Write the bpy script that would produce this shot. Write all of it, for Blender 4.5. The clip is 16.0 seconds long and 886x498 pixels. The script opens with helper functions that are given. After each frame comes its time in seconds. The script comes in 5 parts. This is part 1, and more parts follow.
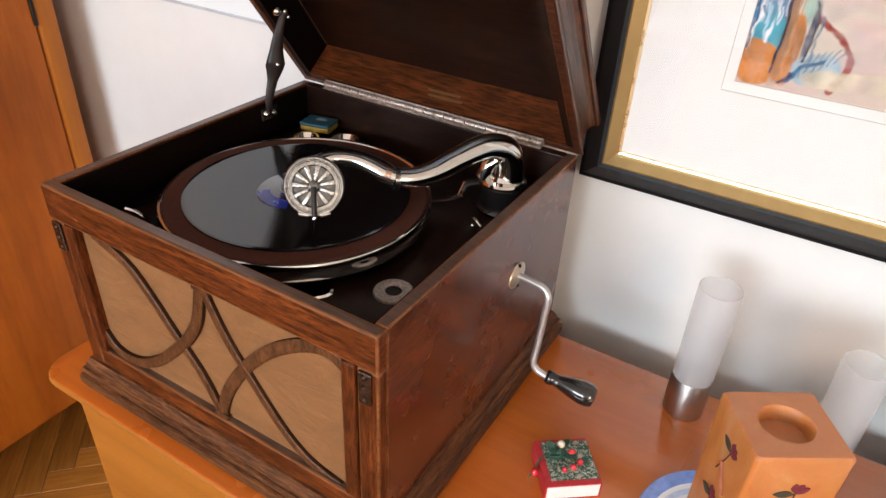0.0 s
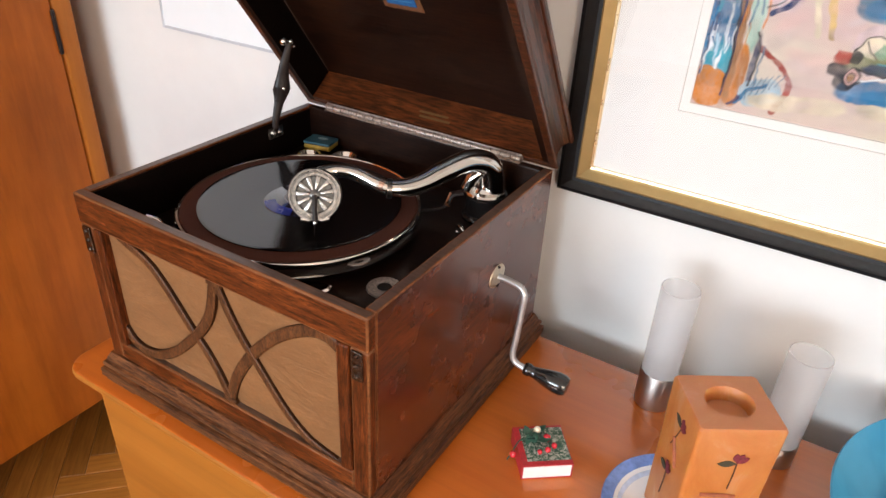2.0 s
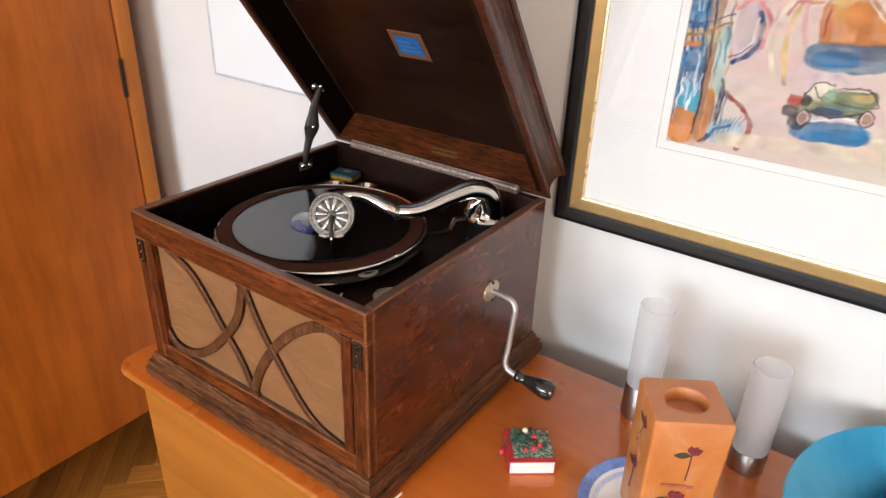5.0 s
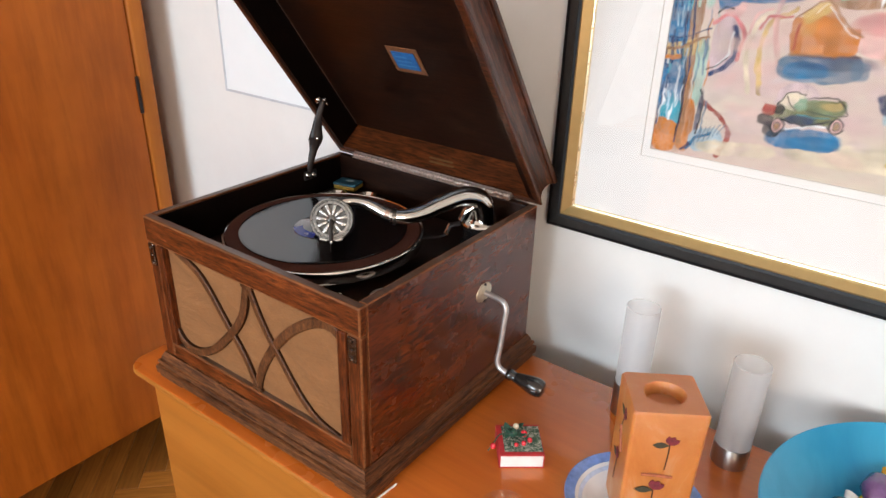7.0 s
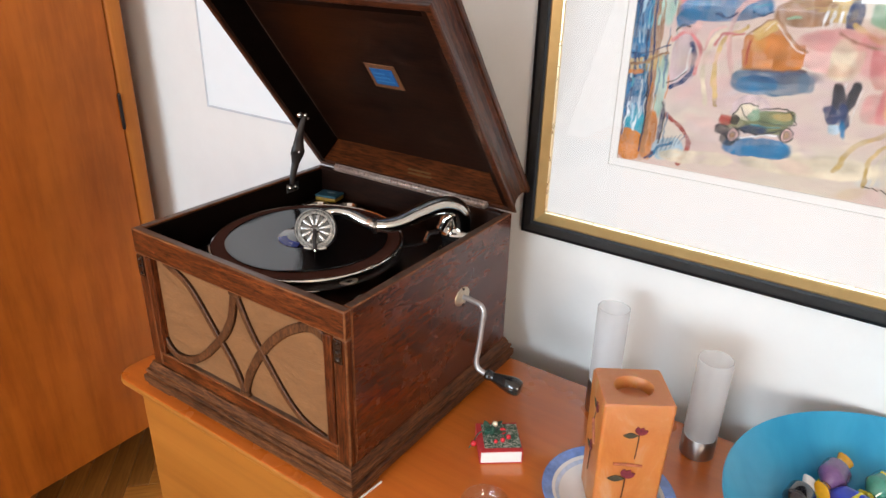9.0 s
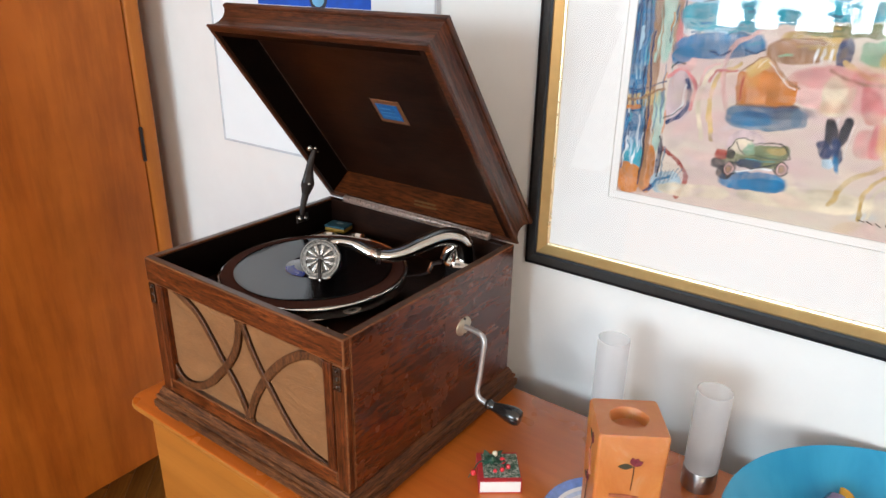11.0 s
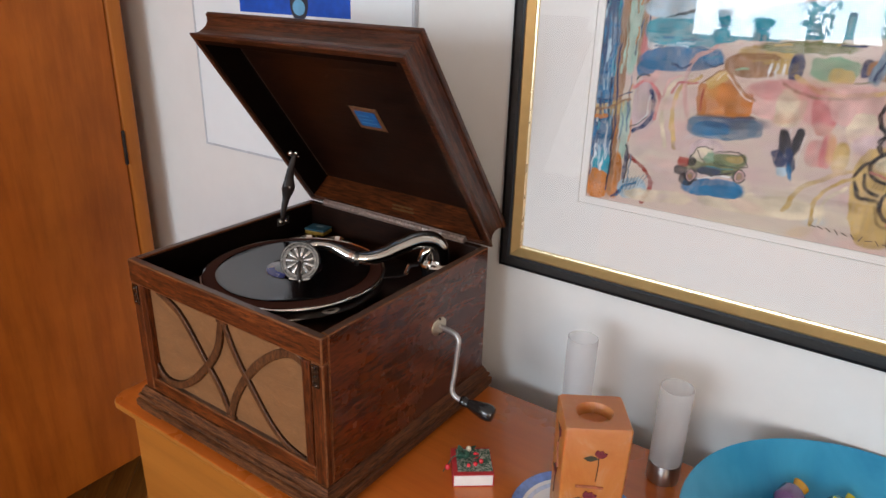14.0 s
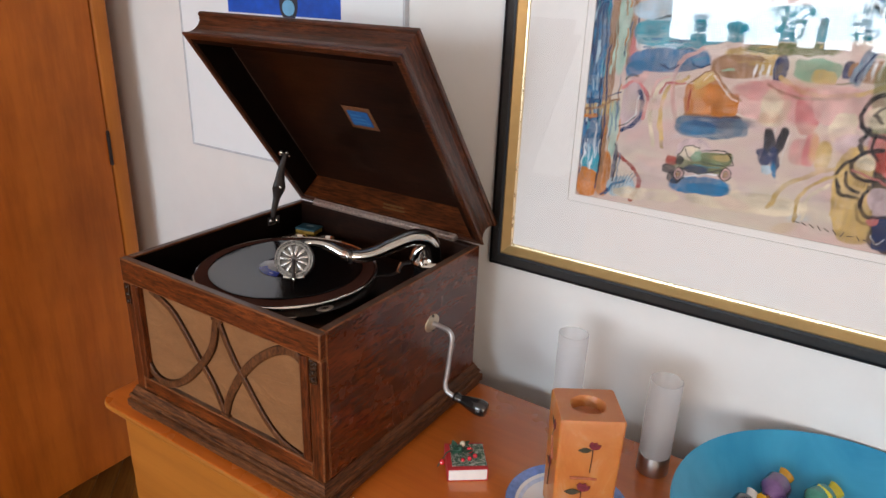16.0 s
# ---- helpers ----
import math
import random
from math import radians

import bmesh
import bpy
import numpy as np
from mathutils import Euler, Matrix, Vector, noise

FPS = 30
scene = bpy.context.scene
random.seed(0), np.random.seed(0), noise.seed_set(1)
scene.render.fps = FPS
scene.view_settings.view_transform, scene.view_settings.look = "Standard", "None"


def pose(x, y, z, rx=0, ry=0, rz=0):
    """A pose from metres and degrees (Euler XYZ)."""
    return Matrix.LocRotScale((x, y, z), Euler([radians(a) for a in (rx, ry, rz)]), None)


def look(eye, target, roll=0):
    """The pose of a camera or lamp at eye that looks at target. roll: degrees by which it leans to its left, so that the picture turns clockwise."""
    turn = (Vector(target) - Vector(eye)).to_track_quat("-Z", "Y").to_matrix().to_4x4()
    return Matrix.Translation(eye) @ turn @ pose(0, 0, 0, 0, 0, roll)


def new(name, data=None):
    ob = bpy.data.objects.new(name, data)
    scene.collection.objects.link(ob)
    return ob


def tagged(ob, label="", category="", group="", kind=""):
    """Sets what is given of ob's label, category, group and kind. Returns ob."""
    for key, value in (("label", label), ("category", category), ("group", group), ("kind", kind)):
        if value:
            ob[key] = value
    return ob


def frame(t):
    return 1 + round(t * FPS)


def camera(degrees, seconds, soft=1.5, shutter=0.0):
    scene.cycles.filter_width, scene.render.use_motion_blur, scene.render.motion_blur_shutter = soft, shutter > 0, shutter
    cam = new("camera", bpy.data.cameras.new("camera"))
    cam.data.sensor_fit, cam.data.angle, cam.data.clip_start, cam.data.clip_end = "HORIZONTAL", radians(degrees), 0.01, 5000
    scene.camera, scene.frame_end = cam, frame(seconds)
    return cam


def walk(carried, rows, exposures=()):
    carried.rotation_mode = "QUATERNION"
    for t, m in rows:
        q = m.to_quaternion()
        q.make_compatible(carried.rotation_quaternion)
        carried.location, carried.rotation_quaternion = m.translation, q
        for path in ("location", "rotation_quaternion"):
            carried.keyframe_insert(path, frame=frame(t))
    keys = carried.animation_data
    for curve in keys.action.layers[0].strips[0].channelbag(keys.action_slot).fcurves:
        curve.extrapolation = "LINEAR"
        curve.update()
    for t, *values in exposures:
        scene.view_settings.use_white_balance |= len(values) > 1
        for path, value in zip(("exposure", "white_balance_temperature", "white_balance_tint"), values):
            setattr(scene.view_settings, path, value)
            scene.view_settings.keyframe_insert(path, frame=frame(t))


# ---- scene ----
cam = camera(66.1, 16.0)
EXPOSURE = [(0.0, 0.17, 6350, 8), (3.5, 0.21, 6300, 8), (7.0, 0.11, 6200, 6), (9.0, 0.08, 6100, 5), (12.5, 0.03, 6000, 3), (13.0, -0.14, 6050, 4), (13.5, -0.49, 6100, 5), (14.0, -0.49, 6180, 8), (14.7, -0.42, 6250, 9), (16.0, -0.41, 6260, 9)]
PATH = [
    (0, (0.443, -0.507, 1.395), (-0.39, 0.952, 0.31), 3.2),
    (0.5, (0.444, -0.528, 1.399), (-0.365, 0.964, 0.342), 4.0),
    (1, (0.448, -0.548, 1.409), (-0.348, 0.967, 0.374), 4.3),
    (1.5, (0.476, -0.557, 1.416), (-0.341, 0.946, 0.38), 3.8),
    (2, (0.504, -0.57, 1.419), (-0.362, 0.915, 0.397), 3.0),
    (2.5, (0.524, -0.593, 1.426), (-0.375, 0.897, 0.439), 2.7),
    (3, (0.538, -0.604, 1.424), (-0.372, 0.88, 0.441), 3.1),
    (3.5, (0.554, -0.615, 1.426), (-0.368, 0.87, 0.456), 3.5),
    (4, (0.574, -0.624, 1.433), (-0.377, 0.858, 0.485), 3.1),
    (6.5, (0.653, -0.653, 1.445), (-0.403, 0.804, 0.572), 1.6),
    (7, (0.663, -0.661, 1.446), (-0.395, 0.801, 0.583), 1.5),
    (7.5, (0.675, -0.663, 1.45), (-0.387, 0.805, 0.604), 1.2),
    (8, (0.687, -0.671, 1.453), (-0.384, 0.794, 0.613), 1.5),
    (8.5, (0.69, -0.679, 1.454), (-0.352, 0.806, 0.611), 1.6),
    (9, (0.688, -0.698, 1.457), (-0.328, 0.813, 0.63), 1.4),
    (11.5, (0.734, -0.696, 1.47), (-0.364, 0.804, 0.733), 0.9),
    (12, (0.742, -0.702, 1.473), (-0.344, 0.809, 0.741), 1.0),
    (12.5, (0.75, -0.71, 1.475), (-0.337, 0.804, 0.748), 1.1),
    (13, (0.755, -0.712, 1.477), (-0.332, 0.809, 0.768), 0.8),
    (13.5, (0.758, -0.715, 1.482), (-0.31, 0.814, 0.759), 1.2),
    (14, (0.753, -0.719, 1.481), (-0.298, 0.814, 0.742), 1.6),
    (14.5, (0.744, -0.724, 1.481), (-0.284, 0.824, 0.74), 1.8),
    (15, (0.737, -0.732, 1.481), (-0.271, 0.83, 0.743), 2.0),
    (15.5, (0.736, -0.74, 1.477), (-0.273, 0.821, 0.74), 2.0),
    (16, (0.742, -0.745, 1.477), (-0.257, 0.827, 0.749), 2.1),
]
walk(cam, [(t, look(eye, target, roll)) for t, eye, target, roll in PATH], EXPOSURE)

# ---- world and light ----
world = bpy.data.worlds.new("world")
scene.world = world
world.use_nodes = True
wn = world.node_tree.nodes
sky = wn.new("ShaderNodeTexSky")
sky.sky_type, sky.sun_disc = "NISHITA", False
sky.sun_elevation, sky.sun_rotation = radians(38), radians(200)
world.node_tree.links.new(sky.outputs[0], wn["Background"].inputs[0])
wn["Background"].inputs[1].default_value = 0.12


def window_light(name, m, sx, sy, watts, colour):
    d = bpy.data.lights.new(name, "AREA")
    d.shape, d.size, d.size_y, d.energy, d.color = "RECTANGLE", sx, sy, watts, colour
    new(name, d).matrix_world = m


# daylight in the openings of the south window and the east window
window_light("south_window_light", look((0.42, -4.56, 1.66), (0.42, 0.0, 1.45)), 0.90, 1.2, 70, (0.84, 0.92, 1.0))
window_light("south_window_light_dim", look((-0.48, -4.56, 1.66), (-0.48, 0.0, 1.45)), 0.86, 1.2, 70, (0.84, 0.92, 1.0))
window_light("south_window_light_shaded", look((1.12, -4.56, 1.66), (1.12, 0.0, 1.45)), 0.46, 1.2, 16, (0.84, 0.92, 1.0))
window_light("east_window_light", look((2.66, -2.65, 1.74), (0.4, 0.2, 1.1)), 0.72, 0.95, 42, (1.0, 0.76, 0.58))

# ---- materials ----


def shader(name, rough=0.5, metal=0.0, colour=(0.5, 0.5, 0.5), coat=0.0, spec=0.5):
    mat = bpy.data.materials.new(name)
    mat.use_nodes = True
    nt = mat.node_tree
    b = nt.nodes["Principled BSDF"]
    b.inputs["Base Color"].default_value = (*colour, 1)
    b.inputs["Roughness"].default_value = rough
    b.inputs["Metallic"].default_value = metal
    b.inputs["Coat Weight"].default_value = coat
    b.inputs["Coat Roughness"].default_value = 0.12
    b.inputs["Specular IOR Level"].default_value = spec
    return mat, nt, b


def coords(nt, scale, turn=(0, 0, 0)):
    tc, mp = nt.nodes.new("ShaderNodeTexCoord"), nt.nodes.new("ShaderNodeMapping")
    mp.inputs["Scale"].default_value = scale
    mp.inputs["Rotation"].default_value = [radians(a) for a in turn]
    nt.links.new(tc.outputs["Object"], mp.inputs[0])
    return mp.outputs[0]


def noise_tex(nt, vec, scale, detail=6, rough=0.6, distort=0.0):
    n = nt.nodes.new("ShaderNodeTexNoise")
    n.inputs["Scale"].default_value, n.inputs["Detail"].default_value = scale, detail
    n.inputs["Roughness"].default_value, n.inputs["Distortion"].default_value = rough, distort
    nt.links.new(vec, n.inputs["Vector"])
    return n.outputs["Fac"]


def ramp(nt, fac, stops):
    r = nt.nodes.new("ShaderNodeValToRGB")
    els = r.color_ramp.elements
    while len(els) < len(stops):
        els.new(0.5)
    for e, (p, c) in zip(els, stops):
        e.position, e.color = p, (*c, 1)
    nt.links.new(fac, r.inputs[0])
    return r.outputs[0]


def mixed(nt, a, b, fac, mode="MIX"):
    m = nt.nodes.new("ShaderNodeMix")
    m.data_type, m.blend_type = "RGBA", mode
    if isinstance(fac, float):
        m.inputs[0].default_value = fac
    else:
        nt.links.new(fac, m.inputs[0])
    for sock, v in ((m.inputs[6], a), (m.inputs[7], b)):
        if isinstance(v, tuple):
            sock.default_value = (*v, 1)
        else:
            nt.links.new(v, sock)
    return m.outputs[2]


def bump(nt, b, height, strength, dist=0.002):
    n = nt.nodes.new("ShaderNodeBump")
    n.inputs["Strength"].default_value, n.inputs["Distance"].default_value = strength, dist
    nt.links.new(height, n.inputs["Height"])
    nt.links.new(n.outputs[0], b.inputs["Normal"])


def span(nt, fac, lo, hi):
    m = nt.nodes.new("ShaderNodeMapRange")
    m.inputs["To Min"].default_value, m.inputs["To Max"].default_value = lo, hi
    nt.links.new(fac, m.inputs[0])
    return m.outputs[0]


def wood(name, dark, light, along="x", grain=260.0, rough=0.35, coat=0.3, relief=0.25, blotch=5.0, streak=0.06, vary=0.0, depth=0.55, spec=0.3, figure=0.6, islands=False, scuff=0.0):
    """Wood with fibres along one axis, broader figure and uneven polish."""
    mat, nt, b = shader(name, rough, coat=coat, spec=spec)
    sc = [1.0, 1.0, 1.0]
    sc["xyz".index(along)] = streak
    vec = coords(nt, sc)
    fine = noise_tex(nt, vec, grain, 5, 0.65)
    broad = noise_tex(nt, vec, grain * 0.16, 4, 0.6, figure)
    patch = noise_tex(nt, coords(nt, (1, 1, 1)), blotch, 4, 0.6)
    mid = tuple((p + q) / 2 for p, q in zip(dark, light))
    base = ramp(nt, broad, ((0.22, dark), (0.50, mid), (0.80, light)))
    base = mixed(nt, base, ramp(nt, fine, ((0.36, tuple(c * 0.35 for c in dark)), (0.56, (1, 1, 1)))), depth, "MULTIPLY")
    base = mixed(nt, base, ramp(nt, patch, ((0.3, (0.62, 0.56, 0.5)), (0.7, (1.15, 1.1, 1.05)))), min(0.8, 0.25 + depth), "MULTIPLY")
    if scuff:
        rub = noise_tex(nt, coords(nt, [1.0 if v == 1.0 else 0.35 for v in sc]), 95, 6, 0.72, 0.8)
        rubbed = tuple(min(1.0, c * 1.55 + 0.020) for c in light)
        base = mixed(nt, base, rubbed, span(nt, ramp(nt, rub, ((0.60, (0, 0, 0)), (0.72, (1, 1, 1)))), 0.0, scuff))
        pore = noise_tex(nt, vec, grain * 2.2, 3, 0.7)
        base = mixed(nt, base, ramp(nt, pore, ((0.40, (0.30, 0.24, 0.20)), (0.50, (1, 1, 1)))), 0.75, "MULTIPLY")
    if vary:
        info = nt.nodes.new("ShaderNodeNewGeometry" if islands else "ShaderNodeObjectInfo")
        base = mixed(nt, base, ramp(nt, info.outputs["Random Per Island" if islands else "Random"], ((0.0, (1 - vary,) * 3), (1.0, (1 + vary, 1 + vary * 0.9, 1 + vary * 0.7)))), 1.0, "MULTIPLY")
    nt.links.new(base, b.inputs["Base Color"])
    nt.links.new(span(nt, patch, max(0.05, rough - 0.12), rough + 0.16), b.inputs["Roughness"])
    bump(nt, b, fine, relief, 0.0006)
    return mat


def plain(name, colour, rough=0.5, metal=0.0, mottle=0.12, scale=40.0, relief=0.0, coat=0.0, spec=0.5):
    mat, nt, b = shader(name, rough, metal, colour, coat, spec)
    n = noise_tex(nt, coords(nt, (1, 1, 1)), scale, 6, 0.65)
    lo, hi = tuple(c * (1 - mottle) for c in colour), tuple(min(1, c * (1 + mottle)) for c in colour)
    nt.links.new(ramp(nt, n, ((0.3, lo), (0.7, hi))), b.inputs["Base Color"])
    nt.links.new(span(nt, n, max(0.03, rough * 0.75), min(1, rough * 1.3)), b.inputs["Roughness"])
    if relief:
        bump(nt, b, n, relief, 0.001)
    return mat


OAK_X = wood("dark_oak_along_x", (0.060, 0.0125, 0.0027), (0.265, 0.070, 0.013), "x", 330, 0.42, 0.0, 0.4, 18.0, 0.11, depth=0.72, spec=0.22, figure=1.5, scuff=0.40)
OAK_Y = wood("dark_oak_lid_outside_along_y", (0.022, 0.0058, 0.0026), (0.150, 0.046, 0.017), "y", 330, 0.36, 0.25, 0.45, 16.0, 0.09, depth=0.75, figure=1.4, scuff=0.35)
OAK_Z = wood("dark_oak_along_z", (0.055, 0.012, 0.0027), (0.205, 0.052, 0.010), "z", 330, 0.42, 0.0, 0.4, 18.0, 0.11, depth=0.70, spec=0.22, figure=1.4, scuff=0.40)
OAK_COVER = wood("dark_oak_lid_outside", (0.022, 0.0058, 0.0026), (0.150, 0.046, 0.017), "x", 330, 0.36, 0.25, 0.45, 16.0, 0.09, depth=0.75, figure=1.4, scuff=0.35)
OAK_SIDE = wood("polished_red_oak_side", (0.036, 0.0070, 0.0020), (0.185, 0.0420, 0.0090), "y", 260, 0.24, 0.22, 0.05, 12.0, 0.18, depth=0.65, spec=0.42, figure=0.5)
OAK_DULL = wood("worn_dull_oak", (0.060, 0.020, 0.0065), (0.290, 0.118, 0.042), "x", 360, 0.6, 0.0, 0.5, 24.0, 0.09, depth=0.74, spec=0.2, figure=1.4, scuff=0.5)
OAK_DULL_Y = wood("worn_dull_oak_along_y", (0.052, 0.017, 0.0055), (0.220, 0.085, 0.029), "y", 360, 0.55, 0.0, 0.4, 24.0, 0.09, depth=0.7, spec=0.25, figure=1.3, scuff=0.4)
OAK_EDGE = wood("rubbed_oak_edge", (0.115, 0.038, 0.012), (0.27, 0.105, 0.034), "x", 200, 0.45, 0.0, 0.2)
OAK_IN = wood("near_black_oak_inside", (0.0030, 0.0014, 0.0010), (0.0075, 0.0032, 0.0020), "x", 260, 0.45, 0.0, 0.3, spec=0.12)
# Up-facing rim: its grey holds the sheen of reflected light, besides rubbed wear.
OAK_RIM = wood("rubbed_grey_sheen_oak_rim", (0.070, 0.042, 0.031), (0.15, 0.090, 0.066), "x", 300, 0.34, 0.15, 0.2, 20.0, 0.1, depth=0.5, spec=0.8)
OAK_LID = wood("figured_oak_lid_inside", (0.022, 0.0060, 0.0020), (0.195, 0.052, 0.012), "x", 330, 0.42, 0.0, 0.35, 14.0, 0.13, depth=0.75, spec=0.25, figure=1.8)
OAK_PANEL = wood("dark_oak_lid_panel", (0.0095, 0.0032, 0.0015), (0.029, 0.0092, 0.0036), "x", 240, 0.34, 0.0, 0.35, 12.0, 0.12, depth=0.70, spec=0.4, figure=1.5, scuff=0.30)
FRET = wood("fretwork_oak", (0.070, 0.026, 0.008), (0.190, 0.078, 0.028), "z", 300, 0.5, 0.0, 0.3, 30.0, 0.25, depth=0.5, spec=0.25, figure=1.0, scuff=0.25)
# Bar sides are coloured dark for the shade they lie in.
FRET_EDGE = wood("shaded_fretwork_edge", (0.020, 0.008, 0.003), (0.070, 0.027, 0.010), "z", 420, 0.6, 0.0, 0.3, depth=0.5, spec=0.15)
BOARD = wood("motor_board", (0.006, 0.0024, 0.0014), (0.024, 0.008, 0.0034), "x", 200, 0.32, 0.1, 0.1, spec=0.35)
TEAK_TOP = wood("sideboard_top_veneer", (0.50, 0.112, 0.012), (0.62, 0.170, 0.023), "x", 70, 0.26, 0.8, 0.02, 3.0, 0.06, depth=0.12, spec=0.5)
HONEY = wood("sideboard_front_veneer", (0.32, 0.108, 0.011), (0.43, 0.168, 0.024), "x", 60, 0.48, 0.0, 0.04, 2.5, 0.05, depth=0.14)
CHERRY = wood("wardrobe_veneer", (0.34, 0.078, 0.0045), (0.50, 0.148, 0.013), "z", 26, 0.42, 0.0, 0.03, 4.5, 0.12, depth=0.26, figure=1.2)
CHERRY_EDGE = wood("wardrobe_edge_strip", (0.40, 0.125, 0.013), (0.50, 0.175, 0.024), "z", 50, 0.45, 0.0, 0.04, 3.0, 0.06, depth=0.12)
PARQUET = wood("oak_parquet", (0.32, 0.115, 0.016), (0.54, 0.235, 0.045), "x", 120, 0.34, 0.05, 0.08, 4.0, 0.06, 0.3, 0.3)
PARQUET_FAR = wood("oak_parquet_rest", (0.32, 0.115, 0.016), (0.54, 0.235, 0.045), "x", 120, 0.34, 0.05, 0.08, 4.0, 0.3, 0.3, 0.3, islands=True)
CHROME = plain("nickel_plate", (0.68, 0.66, 0.63), 0.11, 1.0, 0.05, 90)
NICKEL = plain("dull_nickel", (0.60, 0.53, 0.48), 0.32, 0.9, 0.45, 350, 0.5)
NICKEL_GREY = plain("grey_nickel", (0.18, 0.177, 0.173), 0.21, 1.0, 0.5, 320, 0.4)
SOUND_FACE = plain("sound_box_face", (0.085, 0.083, 0.08), 0.30, 1.0, 0.6, 260, 0.6)
PETAL = plain("worn_nickel_petal", (0.36, 0.355, 0.35), 0.20, 1.0, 0.5, 420, 0.6)
NICKEL_OLD = plain("tarnished_nickel", (0.15, 0.145, 0.14), 0.28, 1.0, 0.3, 260, 0.15)
BRONZE = plain("worn_bronze_catch", (0.11, 0.088, 0.075), 0.22, 1.0, 0.85, 420, 0.9)
PLATE = plain("pale_brass_plate", (0.56, 0.49, 0.38), 0.36, 0.85, 0.2, 200, 0.1)
STEEL = plain("brushed_steel", (0.44, 0.41, 0.39), 0.32, 1.0, 0.03, 20)
DARK_METAL = plain("blackened_metal", (0.014, 0.008, 0.007), 0.36, 0.0, 0.3, 120, 0, 0.0, 0.25)
ALU = plain("grey_painted_rod", (0.50, 0.49, 0.49), 0.36, 0.75, 0.08, 150)
BLACK_GLOSS = plain("black_lacquer", (0.012, 0.011, 0.011), 0.14, 0, 0.2, 60, 0, 0.4)
BLACK_HOLE = plain("hole_shade_black", (0.006, 0.005, 0.005), 0.9)
BLACK_FRAME = plain("black_frame_paint", (0.0065, 0.0065, 0.008), 0.45, 0, 0.3, 120, 0, 0, 0.3)
COPPER = plain("copper_bracket", (0.62, 0.30, 0.17), 0.28, 1.0, 0.15, 120)
GOLD = plain("gilt_frame", (0.36, 0.245, 0.10), 0.36, 0.6, 0.08, 50, 0.03)
GOLD_LIGHT = plain("bright_gilt_lip", (0.80, 0.66, 0.42), 0.28, 0.9, 0.06, 90)
FELT = plain("maroon_turntable_felt", (0.070, 0.026, 0.018), 0.95, 0, 0.25, 500, 0.4, 0, 0.1)
WALL = plain("white_wall_paint", (0.77, 0.77, 0.76), 0.85, 0, 0.02, 14, 0.05)
ROOM = plain("muted_room_paint", (0.80, 0.76, 0.70), 0.9, 0, 0.1, 3)
CEILING = plain("ceiling_paint", (0.80, 0.79, 0.76), 0.9, 0, 0.03, 10, 0.05)
MAT_BOARD = plain("white_mat_board", (0.75, 0.745, 0.74), 0.8, 0, 0.02, 60)
MAT_CUT = plain("bevelled_mat_edge", (0.735, 0.73, 0.725), 0.75, 0, 0.01)
POSTER_WHITE = plain("poster_white", (0.81, 0.86, 0.895), 0.6, 0, 0.01, 20)
POSTER_BLUE = plain("poster_blue", (0.010, 0.085, 0.52), 0.55, 0, 0.25, 30)
PLAQUE_BLUE = plain("plaque_blue", (0.018, 0.105, 0.30), 0.45, 0, 0.3, 250)
WINDOW_WHITE = plain("white_window_paint", (0.78, 0.78, 0.76), 0.4, 0, 0.03, 30)
PLANT = plain("house_plant_leaf", (0.045, 0.10, 0.035), 0.5, 0, 0.4, 40)
POT = plain("clay_pot", (0.34, 0.15, 0.09), 0.7, 0, 0.2, 40)
GRIP = plain("black_lacquered_grip", (0.010, 0.009, 0.009), 0.10, 0, 0.2, 40, 0, 0.6)
PORCELAIN = plain("white_glazed_ceramic", (0.76, 0.75, 0.77), 0.15, 0, 0.03, 30, 0, 0.5)
RING_BLUE = plain("blue_glaze", (0.17, 0.27, 0.62), 0.18, 0, 0.3, 60, 0, 0.5)
RING_PALE = plain("pale_blue_glaze", (0.52, 0.60, 0.78), 0.18, 0, 0.2, 60, 0, 0.5)
RED_CARD = plain("red_card", (0.50, 0.028, 0.035), 0.5, 0, 0.2, 200)
WHITE_CARD = plain("white_card", (0.80, 0.79, 0.77), 0.6, 0, 0.04, 80)
BERRY = plain("red_berry_lacquer", (0.62, 0.03, 0.045), 0.22, 0, 0.2, 300, 0, 0.5)
LEAF = plain("dark_green_foil_leaf", (0.022, 0.075, 0.048), 0.35, 0, 0.4, 300)
PEARL = plain("cream_bead", (0.80, 0.70, 0.54), 0.25)
TIN_BLUE = plain("blue_tin_print", (0.018, 0.080, 0.115), 0.4, 0.2, 0.4, 140)
TIN_GOLD = plain("yellow_tin_print", (0.32, 0.19, 0.02), 0.4, 0.3, 0.3, 120)
STALK = plain("dried_stalk", (0.075, 0.030, 0.016), 0.8)
LEAF_DRY = plain("dried_leaf", (0.050, 0.045, 0.026), 0.8, 0, 0.4, 300)
ROSE_DRY = plain("dried_rose", (0.16, 0.018, 0.030), 0.8, 0, 0.5, 300)
TWIG = plain("cinnamon_twig", (0.36, 0.11, 0.055), 0.8, 0, 0.3, 200)
INK = plain("faded_ink", (0.10, 0.085, 0.075), 0.8)


